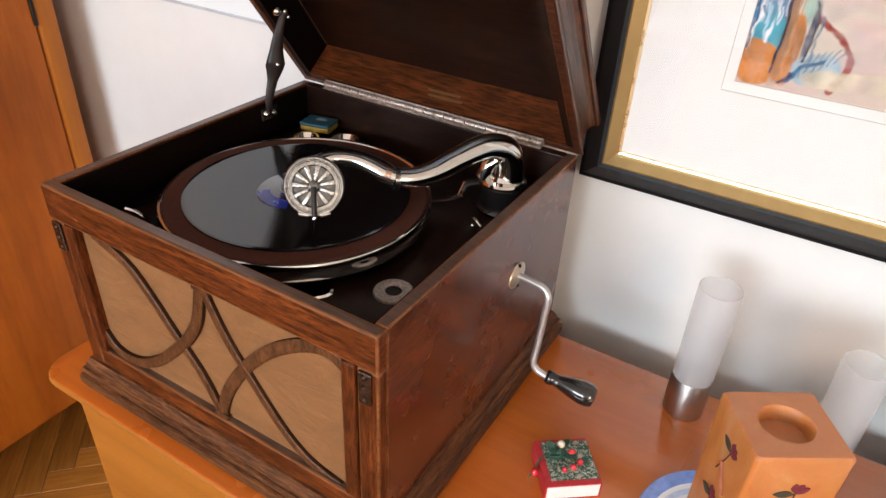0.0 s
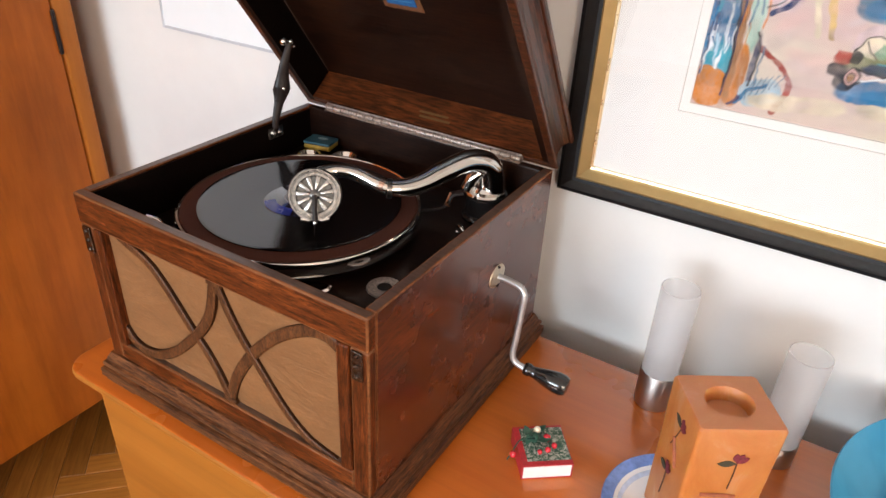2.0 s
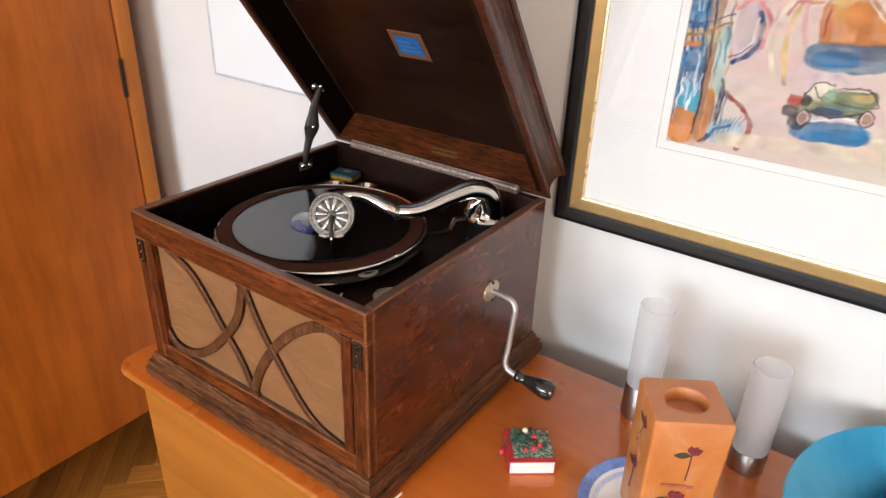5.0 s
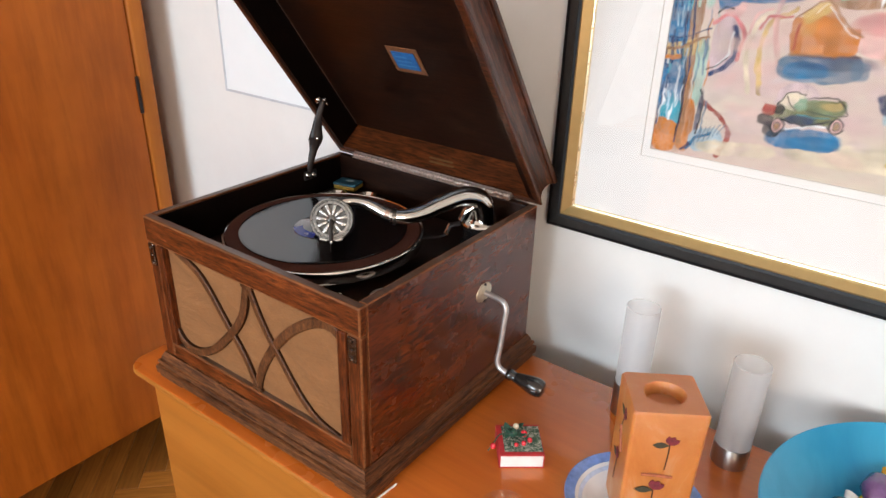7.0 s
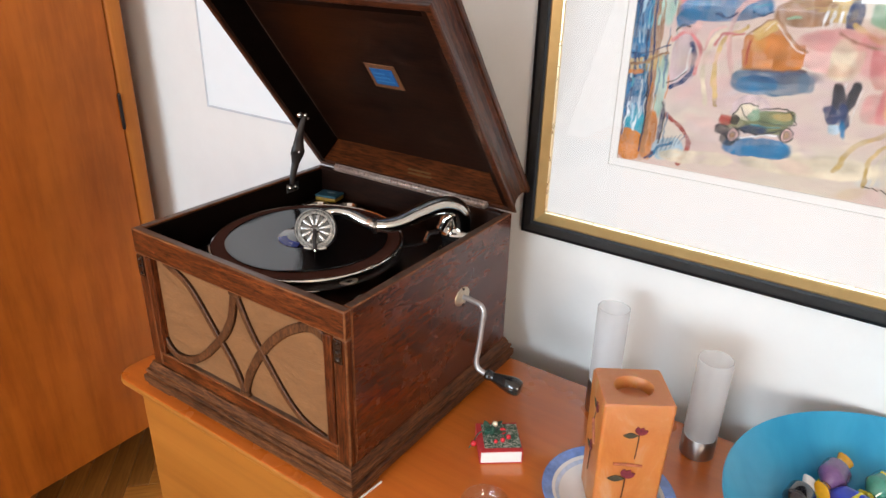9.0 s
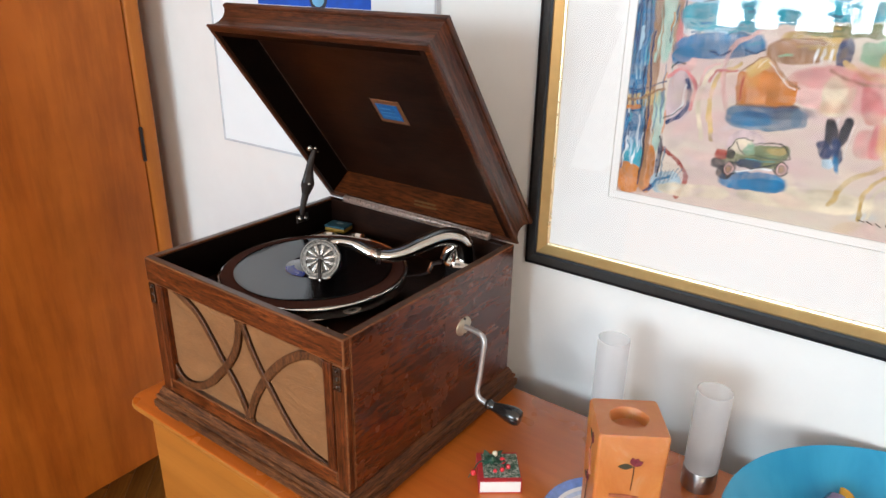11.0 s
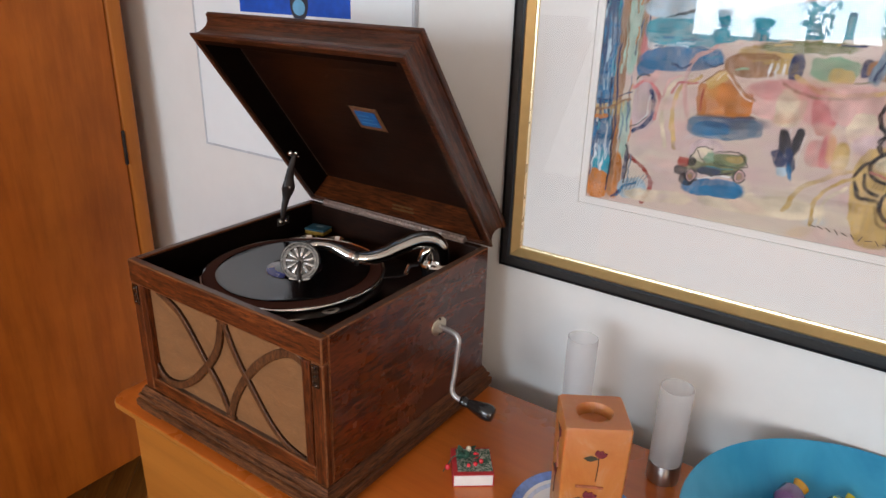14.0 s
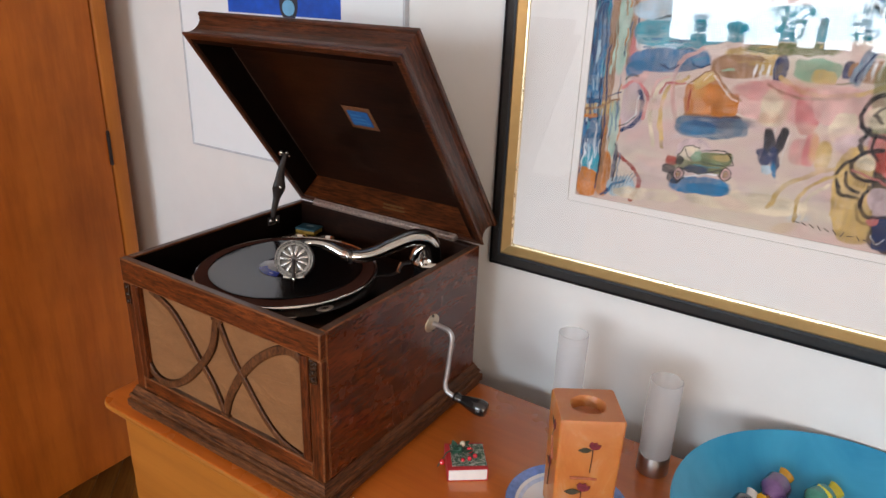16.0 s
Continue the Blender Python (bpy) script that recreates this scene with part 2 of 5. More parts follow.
def wax_material():
    mat, nt, b = shader("amber_wax", 0.42)
    n = noise_tex(nt, coords(nt, (1, 1, 0.6)), 16, 6, 0.65, 1.0)
    nt.links.new(ramp(nt, n, ((0.30, (0.45, 0.145, 0.026)), (0.52, (0.53, 0.205, 0.055)), (0.62, (0.55, 0.28, 0.14)), (0.74, (0.57, 0.36, 0.24)))), b.inputs["Base Color"])
    geo, sep = nt.nodes.new("ShaderNodeNewGeometry"), nt.nodes.new("ShaderNodeSeparateXYZ")
    nt.links.new(geo.outputs["Normal"], sep.inputs[0])
    body = b.inputs["Base Color"].links[0].from_socket
    nt.links.new(mixed(nt, body, (0.48, 0.205, 0.110), span(nt, sep.outputs["Z"], 0.0, 0.65)), b.inputs["Base Color"])
    b.inputs["Subsurface Weight"].default_value = 0.5
    b.inputs["Subsurface Radius"].default_value = (0.02, 0.008, 0.002)
    b.inputs["Subsurface Scale"].default_value = 0.6
    bump(nt, b, n, 0.12, 0.002)
    return mat


def record_material():
    mat, nt, b = shader("shellac_record", 0.08, 0, (0.005, 0.005, 0.006), 0, 0.72)
    w = nt.nodes.new("ShaderNodeTexWave")
    w.wave_type, w.rings_direction = "RINGS", "Z"
    w.inputs["Scale"].default_value, w.inputs["Distortion"].default_value = 320, 0.0
    nt.links.new(coords(nt, (1, 1, 1)), w.inputs["Vector"])
    bump(nt, b, w.outputs["Fac"], 0.05, 0.0002)
    dust = noise_tex(nt, coords(nt, (1, 1, 1)), 9, 5)
    nt.links.new(span(nt, dust, 0.04, 0.13), b.inputs["Roughness"])
    return mat


def cloth_material():
    mat, nt, b = shader("tan_silk_grille_cloth", 0.62, 0, (0.4, 0.25, 0.13), 0, 0.4)
    fine = noise_tex(nt, coords(nt, (1, 1, 14)), 160, 4, 0.6)
    weft = noise_tex(nt, coords(nt, (14, 1, 1)), 160, 4, 0.6)
    sag = noise_tex(nt, coords(nt, (1, 1, 2.5)), 11, 4, 0.6, 0.8)
    base = mixed(nt, ramp(nt, fine, ((0.3, (0.205, 0.094, 0.034)), (0.7, (0.282, 0.136, 0.052)))), ramp(nt, weft, ((0.3, (0.80, 0.78, 0.76)), (0.7, (1, 1, 1)))), 0.6, "MULTIPLY")
    # Highlights and darker hollows of the sag are put into the colour as well.
    base = mixed(nt, base, ramp(nt, sag, ((0.30, (0.80, 0.78, 0.75)), (0.72, (1.08, 1.07, 1.05)))), 0.9, "MULTIPLY")
    nt.links.new(base, b.inputs["Base Color"])
    bump(nt, b, sag, 0.45, 0.008)
    return mat


def clear_glass(name, tint=(1, 1, 1), gloss_rough=0.01, base=0.075):
    """A thin pane: clear, with a sheen that grows towards grazing."""
    mat = bpy.data.materials.new(name)
    mat.use_nodes = True
    nt = mat.node_tree
    nt.nodes.remove(nt.nodes["Principled BSDF"])
    t, g, f, m, pw, mr = (nt.nodes.new("ShaderNode" + k) for k in ("BsdfTransparent", "BsdfGlossy", "LayerWeight", "MixShader", "Math", "MapRange"))
    pw.operation, pw.inputs[1].default_value = "POWER", 4.0
    mr.inputs["To Min"].default_value, mr.inputs["To Max"].default_value = base, 0.9
    nt.links.new(f.outputs["Facing"], pw.inputs[0]), nt.links.new(pw.outputs[0], mr.inputs[0])
    t.inputs[0].default_value = (*tint, 1)
    g.inputs["Roughness"].default_value, f.inputs[0].default_value = gloss_rough, 0.5
    nt.links.new(mr.outputs[0], m.inputs[0]), nt.links.new(t.outputs[0], m.inputs[1]), nt.links.new(g.outputs[0], m.inputs[2])
    nt.links.new(m.outputs[0], nt.nodes["Material Output"].inputs[0])
    return mat


def frosted_glass():
    mat = bpy.data.materials.new("frosted_glass")
    mat.use_nodes = True
    nt = mat.node_tree
    b = nt.nodes["Principled BSDF"]
    b.inputs["Base Color"].default_value = (0.93, 0.94, 0.95, 1)
    b.inputs["Roughness"].default_value = 0.45
    tl, tr, m1, m2 = (nt.nodes.new("ShaderNode" + k) for k in ("BsdfTranslucent", "BsdfTransparent", "MixShader", "MixShader"))
    tl.inputs[0].default_value = (0.95, 0.95, 0.96, 1)
    tr.inputs[0].default_value = (0.98, 0.98, 0.985, 1)
    m1.inputs[0].default_value, m2.inputs[0].default_value = 0.60, 0.67
    nt.links.new(b.outputs[0], m1.inputs[1]), nt.links.new(tl.outputs[0], m1.inputs[2])
    nt.links.new(m1.outputs[0], m2.inputs[1]), nt.links.new(tr.outputs[0], m2.inputs[2])
    nt.links.new(m2.outputs[0], nt.nodes["Material Output"].inputs[0])
    return mat


def dish_glass():
    mat, nt, b = shader("turquoise_glass", 0.32, 0, (0.03, 0.30, 0.48), 0.12)
    n = noise_tex(nt, coords(nt, (1, 1, 1)), 7, 4, 0.6, 1.5)
    nt.links.new(ramp(nt, n, ((0.3, (0.018, 0.265, 0.49)), (0.7, (0.050, 0.375, 0.61)))), b.inputs["Base Color"])
    b.inputs["Transmission Weight"].default_value = 0.12
    return mat


def holly_paper():
    mat, nt, b = shader("holly_print_paper", 0.55)
    v = nt.nodes.new("ShaderNodeTexVoronoi")
    v.inputs["Scale"].default_value = 170
    nt.links.new(coords(nt, (1, 1, 1)), v.inputs["Vector"])
    n = noise_tex(nt, coords(nt, (1, 1, 1)), 210, 4, 0.6, 1.5)
    a = ramp(nt, n, ((0.44, (0.022, 0.085, 0.050)), (0.50, (0.10, 0.19, 0.12)), (0.54, (0.62, 0.62, 0.54))))
    nt.links.new(mixed(nt, a, (0.030, 0.070, 0.050), span(nt, v.outputs["Distance"], 0.0, 0.6)), b.inputs["Base Color"])
    return mat


WAX, SHELLAC, CLOTH, FROST, DISH, HOLLY = wax_material(), record_material(), cloth_material(), frosted_glass(), dish_glass(), holly_paper()
PANE = clear_glass("clear_pane")
TUMBLER = clear_glass("clear_tumbler_glass", (0.95, 0.96, 0.96), 0.03, 0.06)

# ---- mesh tools ----


def moved(bm, m):
    bmesh.ops.transform(bm, matrix=m, verts=bm.verts)
    return bm


def part(name, bm, material, parent=None, label="", m=None, smooth=False, shadow=True):
    """Links a bmesh as one mesh object, under a thing or under a part of it."""
    me = bpy.data.meshes.new(name)
    bmesh.ops.recalc_face_normals(bm, faces=bm.faces)
    for f in bm.faces:
        f.smooth = smooth
    bm.to_mesh(me)
    bm.free()
    for mat in material if isinstance(material, (list, tuple)) else [material]:
        me.materials.append(mat)
    if smooth:
        me.set_sharp_from_angle(angle=radians(38))
    ob = new(name, me)
    if parent:
        ob.parent = parent
        bpy.context.view_layer.update()
        ob.matrix_parent_inverse = parent.matrix_world.inverted()
    if m is not None:
        ob.matrix_basis = m
    if label:
        ob["label"] = label
    ob.visible_shadow = shadow
    return ob


def thing(name, at, label, category, group="", kind=""):
    e = new(name)
    e.empty_display_size = 0.02
    e.location = at
    bpy.context.view_layer.update()
    return tagged(e, label, category, group, kind)


def box(x0, x1, y0, y1, z0, z1, bev=0.0, seg=2, worn=False):
    bm = bmesh.new()
    bmesh.ops.create_cube(bm, size=1.0, matrix=Matrix.Translation(((x0 + x1) / 2, (y0 + y1) / 2, (z0 + z1) / 2)) @ Matrix.Diagonal((x1 - x0, y1 - y0, z1 - z0, 1)))
    if bev:
        made = bmesh.ops.bevel(bm, geom=bm.edges[:], offset=bev, segments=seg, profile=0.5, affect="EDGES")
        if worn:
            for f in made["faces"]:
                f.material_index = 1
            bm.normal_update()
            # Level tops take the third material, with sheen in its colour.
            for f in bm.faces:
                if f.normal.z > 0.98:
                    f.material_index = 2
    return bm


def joined(*bms):
    out = bmesh.new()
    for b in bms:
        me = bpy.data.meshes.new("tmp")
        b.to_mesh(me)
        b.free()
        out.from_mesh(me)
        bpy.data.meshes.remove(me)
    return out


def lathe(profile, seg=48, at=(0, 0, 0), closed=False):
    """Turns (radius, height) pairs about the z axis."""
    bm = bmesh.new()
    rings = []
    for r, z in profile:
        if r < 1e-6:
            rings.append([bm.verts.new((0, 0, z))])
        else:
            rings.append([bm.verts.new((r * math.cos(2 * math.pi * i / seg), r * math.sin(2 * math.pi * i / seg), z)) for i in range(seg)])
    pairs = list(zip(rings, rings[1:])) + ([(rings[-1], rings[0])] if closed else [])
    for a, b in pairs:
        for i in range(seg):
            j = (i + 1) % seg
            if len(a) == 1 and len(b) > 1:
                bm.faces.new((a[0], b[i], b[j]))
            elif len(b) == 1 and len(a) > 1:
                bm.faces.new((a[i], a[j], b[0]))
            elif len(a) > 1:
                bm.faces.new((a[i], a[j], b[j], b[i]))
    return moved(bm, Matrix.Translation(at))


def curve_points(knots, n=10):
    """A smooth line through the knots."""
    k = [Vector(p) for p in knots]
    k = [k[0] * 2 - k[1], *k, k[-1] * 2 - k[-2]]
    out = []
    for i in range(1, len(k) - 2):
        a, b, c, d = k[i - 1:i + 3]
        for s in range(n):
            t = s / n
            out.append(0.5 * (2 * b + (c - a) * t + (2 * a - 5 * b + 4 * c - d) * t * t + (3 * b - a - 3 * c + d) * t ** 3))
    return [*out, k[-2]]


def tube(knots, radii, seg=16, n=10, flat=1.0):
    """A rod swept along a smooth line; radii are given evenly along it."""
    pts = curve_points(knots, n) if n > 1 else [Vector(p) for p in knots]
    bm, rings = bmesh.new(), []
    side = None
    for i, p in enumerate(pts):
        d = (pts[min(i + 1, len(pts) - 1)] - pts[max(i - 1, 0)]).normalized()
        if side is None:
            side = d.orthogonal().normalized()
        side = (side - d * side.dot(d)).normalized()
        up = d.cross(side)
        s = i / (len(pts) - 1) * (len(radii) - 1)
        lo = min(int(s), len(radii) - 2) if len(radii) > 1 else 0
        r = radii[0] if len(radii) == 1 else radii[lo] + (radii[lo + 1] - radii[lo]) * (s - lo)
        rings.append([bm.verts.new(p + side * r * math.cos(2 * math.pi * j / seg) + up * r * flat * math.sin(2 * math.pi * j / seg)) for j in range(seg)])
    for a, b in zip(rings, rings[1:]):
        for j in range(seg):
            bm.faces.new((a[j], a[(j + 1) % seg], b[(j + 1) % seg], b[j]))
    bm.faces.new(rings[0]), bm.faces.new(rings[-1])
    return bm


def mitred(x0, x1, y0, y1, profile, caps=(False, False)):
    """A moulding round a rectangle: each (out, z) of the profile is one ring."""
    bm, rings = bmesh.new(), []
    for o, z in profile:
        rings.append([bm.verts.new(p) for p in ((x0 - o, y0 - o, z), (x1 + o, y0 - o, z), (x1 + o, y1 + o, z), (x0 - o, y1 + o, z))])
    for a, b in zip(rings, rings[1:]):
        for i in range(4):
            bm.faces.new((a[i], a[(i + 1) % 4], b[(i + 1) % 4], b[i]))
    bm.normal_update()
    for f in bm.faces:
        f.material_index = 1 if abs(f.normal.x) > abs(f.normal.y) else 0
    for flag, ring in zip(caps, (rings[0], rings[-1])):
        if flag:
            bm.faces.new(ring)
    return bm


def ribbon(points, wide, y0, y1):
    """A flat strip in the x-z plane, bent along the points, with depth from y0 to y1."""
    bm, rings = bmesh.new(), []
    for i, (x, z) in enumerate(points):
        a, b = points[max(i - 1, 0)], points[min(i + 1, len(points) - 1)]
        d = Vector((b[0] - a[0], b[1] - a[1])).normalized()
        px, pz = -d.y * wide / 2, d.x * wide / 2
        rings.append([bm.verts.new(p) for p in ((x + px, y0 + 0.0012, z + pz), (x + px * 0.7, y0, z + pz * 0.7), (x - px * 0.7, y0, z - pz * 0.7), (x - px, y0 + 0.0012, z - pz), (x - px, y1, z - pz), (x + px, y1, z + pz))])
    for a, b in zip(rings, rings[1:]):
        for j in range(6):
            bm.faces.new((a[j], a[(j + 1) % 6], b[(j + 1) % 6], b[j])).material_index = int(j in (3, 5))
    bm.faces.new(rings[0]), bm.faces.new(rings[-1])
    return bm


def ball(at, r, squash=1.0, sub=2):
    bm = bmesh.new()
    bmesh.ops.create_icosphere(bm, subdivisions=sub, radius=r)
    return moved(bm, Matrix.Translation(at) @ Matrix.Diagonal((1, 1, squash, 1)))


def facing(at, normal, spin=0.0):
    """A pose whose z axis points along normal."""
    return Matrix.Translation(at) @ Vector(normal).to_track_quat("Z", "Y").to_matrix().to_4x4() @ Matrix.Rotation(spin, 4, "Z")


def structure(name, bm, mat, label, category, smooth=False):
    return tagged(part(name, bm, mat, None, "", None, smooth), label, category, "", "structure")


# ---- the room ----
WALL_Y, SOUTH, WEST, EAST, TOP = 0.295, -4.5, -1.42, 2.6, 2.6
structure("wall_north", box(WEST - 0.2, EAST + 0.2, WALL_Y, WALL_Y + 0.2, -0.1, TOP), WALL, "smooth white painted wall behind the sideboard", "wall")
structure("wall_west", box(WEST - 0.2, WEST, SOUTH, WALL_Y, -0.1, TOP), WALL, "white painted wall behind the wardrobe", "wall")
structure("ceiling", box(WEST - 0.2, EAST + 0.2, SOUTH - 0.2, WALL_Y + 0.2, TOP, TOP + 0.1), CEILING, "plain white painted ceiling", "ceiling")


def wall_with_window(name, along, lo, hi, w0, w1, z0, z1, face, back):
    """A wall with one opening right through it."""
    def piece(a, b, c, d):
        return box(a, b, back, face, c, d) if along == "x" else box(face, back, a, b, c, d)
    bm = joined(piece(lo, w0, -0.1, TOP), piece(w1, hi, -0.1, TOP), piece(w0, w1, -0.1, z0), piece(w0, w1, z1, TOP))
    structure(name, bm, ROOM, "muted painted wall with a window opening", "wall")


wall_with_window("wall_south", "x", WEST - 0.2, EAST + 0.2, -0.93, 1.37, 1.06, 2.26, SOUTH, SOUTH - 0.2)
wall_with_window("wall_east", "y", SOUTH, WALL_Y, -3.10, -2.20, 1.15, 2.30, EAST, EAST + 0.2)


def window(name, width, height, m, mullions, label):
    w = thing(name, m.translation, label, "window", "", "structure")
    for i, (a, b, c, d) in enumerate(((0, 0.05, 0, height), (width - 0.05, width, 0, height), (0.05, width - 0.05, 0, 0.06), (0.05, width - 0.05, height - 0.06, height))):
        part("window_frame", box(a, b, -0.03, 0.03, c, d, 0.004, 1), WINDOW_WHITE, w, "", m)
    for k in range(mullions):
        x = width * (k + 1) / (mullions + 1)
        part("mullion", box(x - 0.03, x + 0.03, -0.025, 0.025, 0.06, height - 0.06, 0.004, 1), WINDOW_WHITE, w, "", m)
    part("window_sill", box(-0.05, width + 0.05, 0.04, 0.26, -0.045, -0.005, 0.006, 2), WINDOW_WHITE, w, "", m)


window("window_1", 2.3, 1.20, pose(-0.93, SOUTH - 0.1, 1.06), 1, "wide white window with plants on its sill")
window("window_2", 0.9, 1.15, pose(EAST + 0.1, -3.10, 1.15, 0, 0, 90), 0, "white painted side window in daylight")


def potted_plant(x, tall, wide, seed):
    rnd = random.Random(seed)
    p = thing("potted_plant", (x, SOUTH + 0.04, 1.055), "green house plant in a clay pot on the window sill", "plant", "plants on the window sill")
    part("pot", lathe(((0, 0), (0.045, 0), (0.062, 0.10), (0.066, 0.10), (0.066, 0.115), (0.056, 0.115), (0.05, 0.09), (0, 0.09)), 20, (x, SOUTH + 0.04, 1.055)), POT, p, "", None, True)
    bm = bmesh.new()
    for _ in range(70):
        a, h = rnd.uniform(0, 6.28), rnd.uniform(0.0, 1.0)
        r = wide * math.sqrt(rnd.random()) * (0.5 + 0.6 * h)
        c = Vector((x + r * math.cos(a), SOUTH + 0.04 + 0.5 * r * math.sin(a), 1.18 + tall * h))
        u = Vector((rnd.gauss(0, 1), rnd.gauss(0, 1), rnd.gauss(0, 1))).normalized()
        v = u.orthogonal().normalized()
        s = rnd.uniform(0.025, 0.05)
        bm.faces.new([bm.verts.new(c + q) for q in (-u * s, v * s * 0.45, u * s, -v * s * 0.45)])
    part("foliage", bm, PLANT, p)
    part("stem", tube(((x, SOUTH + 0.04, 1.14), (x + 0.01, SOUTH + 0.04, 1.18 + tall * 0.9)), (0.006, 0.003), 8, 4), PLANT, p)


for x, tall, wide, seed in ((-0.62, 0.14, 0.06, 1), (-0.34, 0.08, 0.07, 2), (0.02, 0.30, 0.17, 3), (0.50, 0.36, 0.15, 4), (0.95, 0.22, 0.12, 5)):
    potted_plant(x, tall, wide, seed)


# ---- framed painting on the wall ----
PX0, PX1, PZ0, PZ1, PF = 0.192, 1.115, 1.002, 1.80, 0.257


def picture_ring(out0, out1, y_outer, y_inner, y_back):
    """Four mitred bars between two insets of the picture's outer edge."""
    bm = bmesh.new()
    def ring(o, y):
        return [bm.verts.new(p) for p in ((PX0 + o, y, PZ0 + o), (PX1 - o, y, PZ0 + o), (PX1 - o, y, PZ1 - o), (PX0 + o, y, PZ1 - o))]
    rs = [ring(out0, y_back), ring(out0, y_outer), ring(out0 + (out1 - out0) * 0.15, y_outer - 0.001), ring(out0 + (out1 - out0) * 0.85, y_inner - 0.001), ring(out1, y_inner), ring(out1, y_back)]
    for a, b in zip(rs, rs[1:] + rs[:1]):
        for i in range(4):
            bm.faces.new((a[i], a[(i + 1) % 4], b[(i + 1) % 4], b[i]))
    return bm


picture = thing("framed_painting", ((PX0 + PX1) / 2, WALL_Y, PZ0), "watercolour street scene in a black and gilt frame", "painting")
part("outer_frame", picture_ring(0.0, 0.0338, 0.280, PF + 0.001, 0.293), BLACK_FRAME, picture, "matt black outer frame")
part("gilt_frame", picture_ring(0.0340, 0.0492, PF - 0.001, PF + 0.006, 0.289), GOLD, picture, "gilded inner frame")
part("gilt_lip", picture_ring(0.0494, 0.0526, PF + 0.0058, PF + 0.0064, 0.289), GOLD_LIGHT, picture, "bright gilt lip")
AX0, AX1, AZ0, AZ1, AY = 0.348, 0.985, 1.164, 1.655, 0.2725
mat_bm = bmesh.new()
for a, b, c, d in ((PX0 + 0.0515, AX0 - 0.011, PZ0 + 0.0515, PZ1 - 0.0515), (AX1 + 0.011, PX1 - 0.0515, PZ0 + 0.0515, PZ1 - 0.0515), (AX0 - 0.011, AX1 + 0.011, PZ0 + 0.0515, AZ0 - 0.011), (AX0 - 0.011, AX1 + 0.011, AZ1 + 0.011, PZ1 - 0.0515)):
    mat_bm = joined(mat_bm, box(a, b, AY - 0.0065, AY - 0.0030, c, d))
part("mat_board", mat_bm, MAT_BOARD, picture, "wide white mat board")
part("mat_inner", joined(box(AX0 - 0.022, AX0, AY - 0.0029, AY, AZ0 - 0.022, AZ1 + 0.022), box(AX1, AX1 + 0.022, AY - 0.0029, AY, AZ0 - 0.022, AZ1 + 0.022), box(AX0, AX1, AY - 0.0029, AY, AZ0 - 0.022, AZ0), box(AX0, AX1, AY - 0.0029, AY, AZ1, AZ1 + 0.022)), MAT_CUT, picture)
pane = bmesh.new()
pane.faces.new([pane.verts.new((x, PF + 0.0075, z)) for x, z in ((PX0 + 0.0525, PZ0 + 0.0525), (PX1 - 0.0525, PZ0 + 0.0525), (PX1 - 0.0525, PZ1 - 0.0525), (PX0 + 0.0525, PZ1 - 0.0525))])
part("glass", pane, PANE, picture, "", None, False, False)


PAINT = {
    "blue": (0.030, 0.150, 0.290), "teal": (0.060, 0.270, 0.340), "navy": (0.022, 0.042, 0.105), "slate": (0.120, 0.190, 0.260), "orange": (0.470, 0.175, 0.050), "ochre": (0.500, 0.350, 0.150),
    "pink": (0.600, 0.380, 0.350), "rose": (0.480, 0.170, 0.170), "red": (0.300, 0.060, 0.050), "green": (0.220, 0.330, 0.230), "mint": (0.330, 0.470, 0.400), "olive": (0.150, 0.165, 0.085),
    "brown": (0.270, 0.150, 0.085), "black": (0.026, 0.028, 0.034), "cream": (0.610, 0.530, 0.400), "white": (0.690, 0.690, 0.680), "mauve": (0.500, 0.390, 0.400), "paleblue": (0.380, 0.500, 0.570),
}
# the sheet of paper as a fine grid; washes and strokes are laid on it wet in wet
CELL = 0.0012
NXC, NZC = int((AX1 - AX0) / CELL), int((AZ1 - AZ0) / CELL)
GXC, GZC = np.meshgrid(AX0 + (AX1 - AX0) * np.arange(NXC) / (NXC - 1), AZ0 + (AZ1 - AZ0) * np.arange(NZC) / (NZC - 1))
hand = np.random.default_rng(12)


def smooth_field(step_x, step_z):
    """Smooth random values of about -1 to 1, with features of the given size in metres."""
    gx, gz = (AX1 - AX0) / step_x, (AZ1 - AZ0) / step_z
    grid = hand.uniform(-1, 1, (int(gz) + 3, int(gx) + 3))
    u, v = (GXC - AX0) / step_x, (GZC - AZ0) / step_z
    i, j = u.astype(int), v.astype(int)
    fu, fv = u - i, v - j
    fu, fv = fu * fu * (3 - 2 * fu), fv * fv * (3 - 2 * fv)
    return (grid[j, i] * (1 - fu) + grid[j, i + 1] * fu) * (1 - fv) + (grid[j + 1, i] * (1 - fu) + grid[j + 1, i + 1] * fu) * fv


WARPX = GXC + 0.0016 * smooth_field(0.014, 0.014) + 0.0010 * smooth_field(0.005, 0.005)
WARPZ = GZC + 0.0016 * smooth_field(0.014, 0.014) + 0.0010 * smooth_field(0.005, 0.005)
GRAIN = [smooth_field(0.004, 0.018) * 0.6 + smooth_field(0.0026, 0.004) * 0.4, smooth_field(0.018, 0.004) * 0.6 + smooth_field(0.004, 0.0026) * 0.4, smooth_field(0.010, 0.010) * 0.6 + smooth_field(0.003, 0.003) * 0.4]
TINT = [smooth_field(0.020, 0.014), smooth_field(0.012, 0.020)]
ground_mix = np.clip(0.5 + 0.5 * smooth_field(0.07, 0.04) + 0.25 * smooth_field(0.02, 0.012), 0, 1)[..., None]
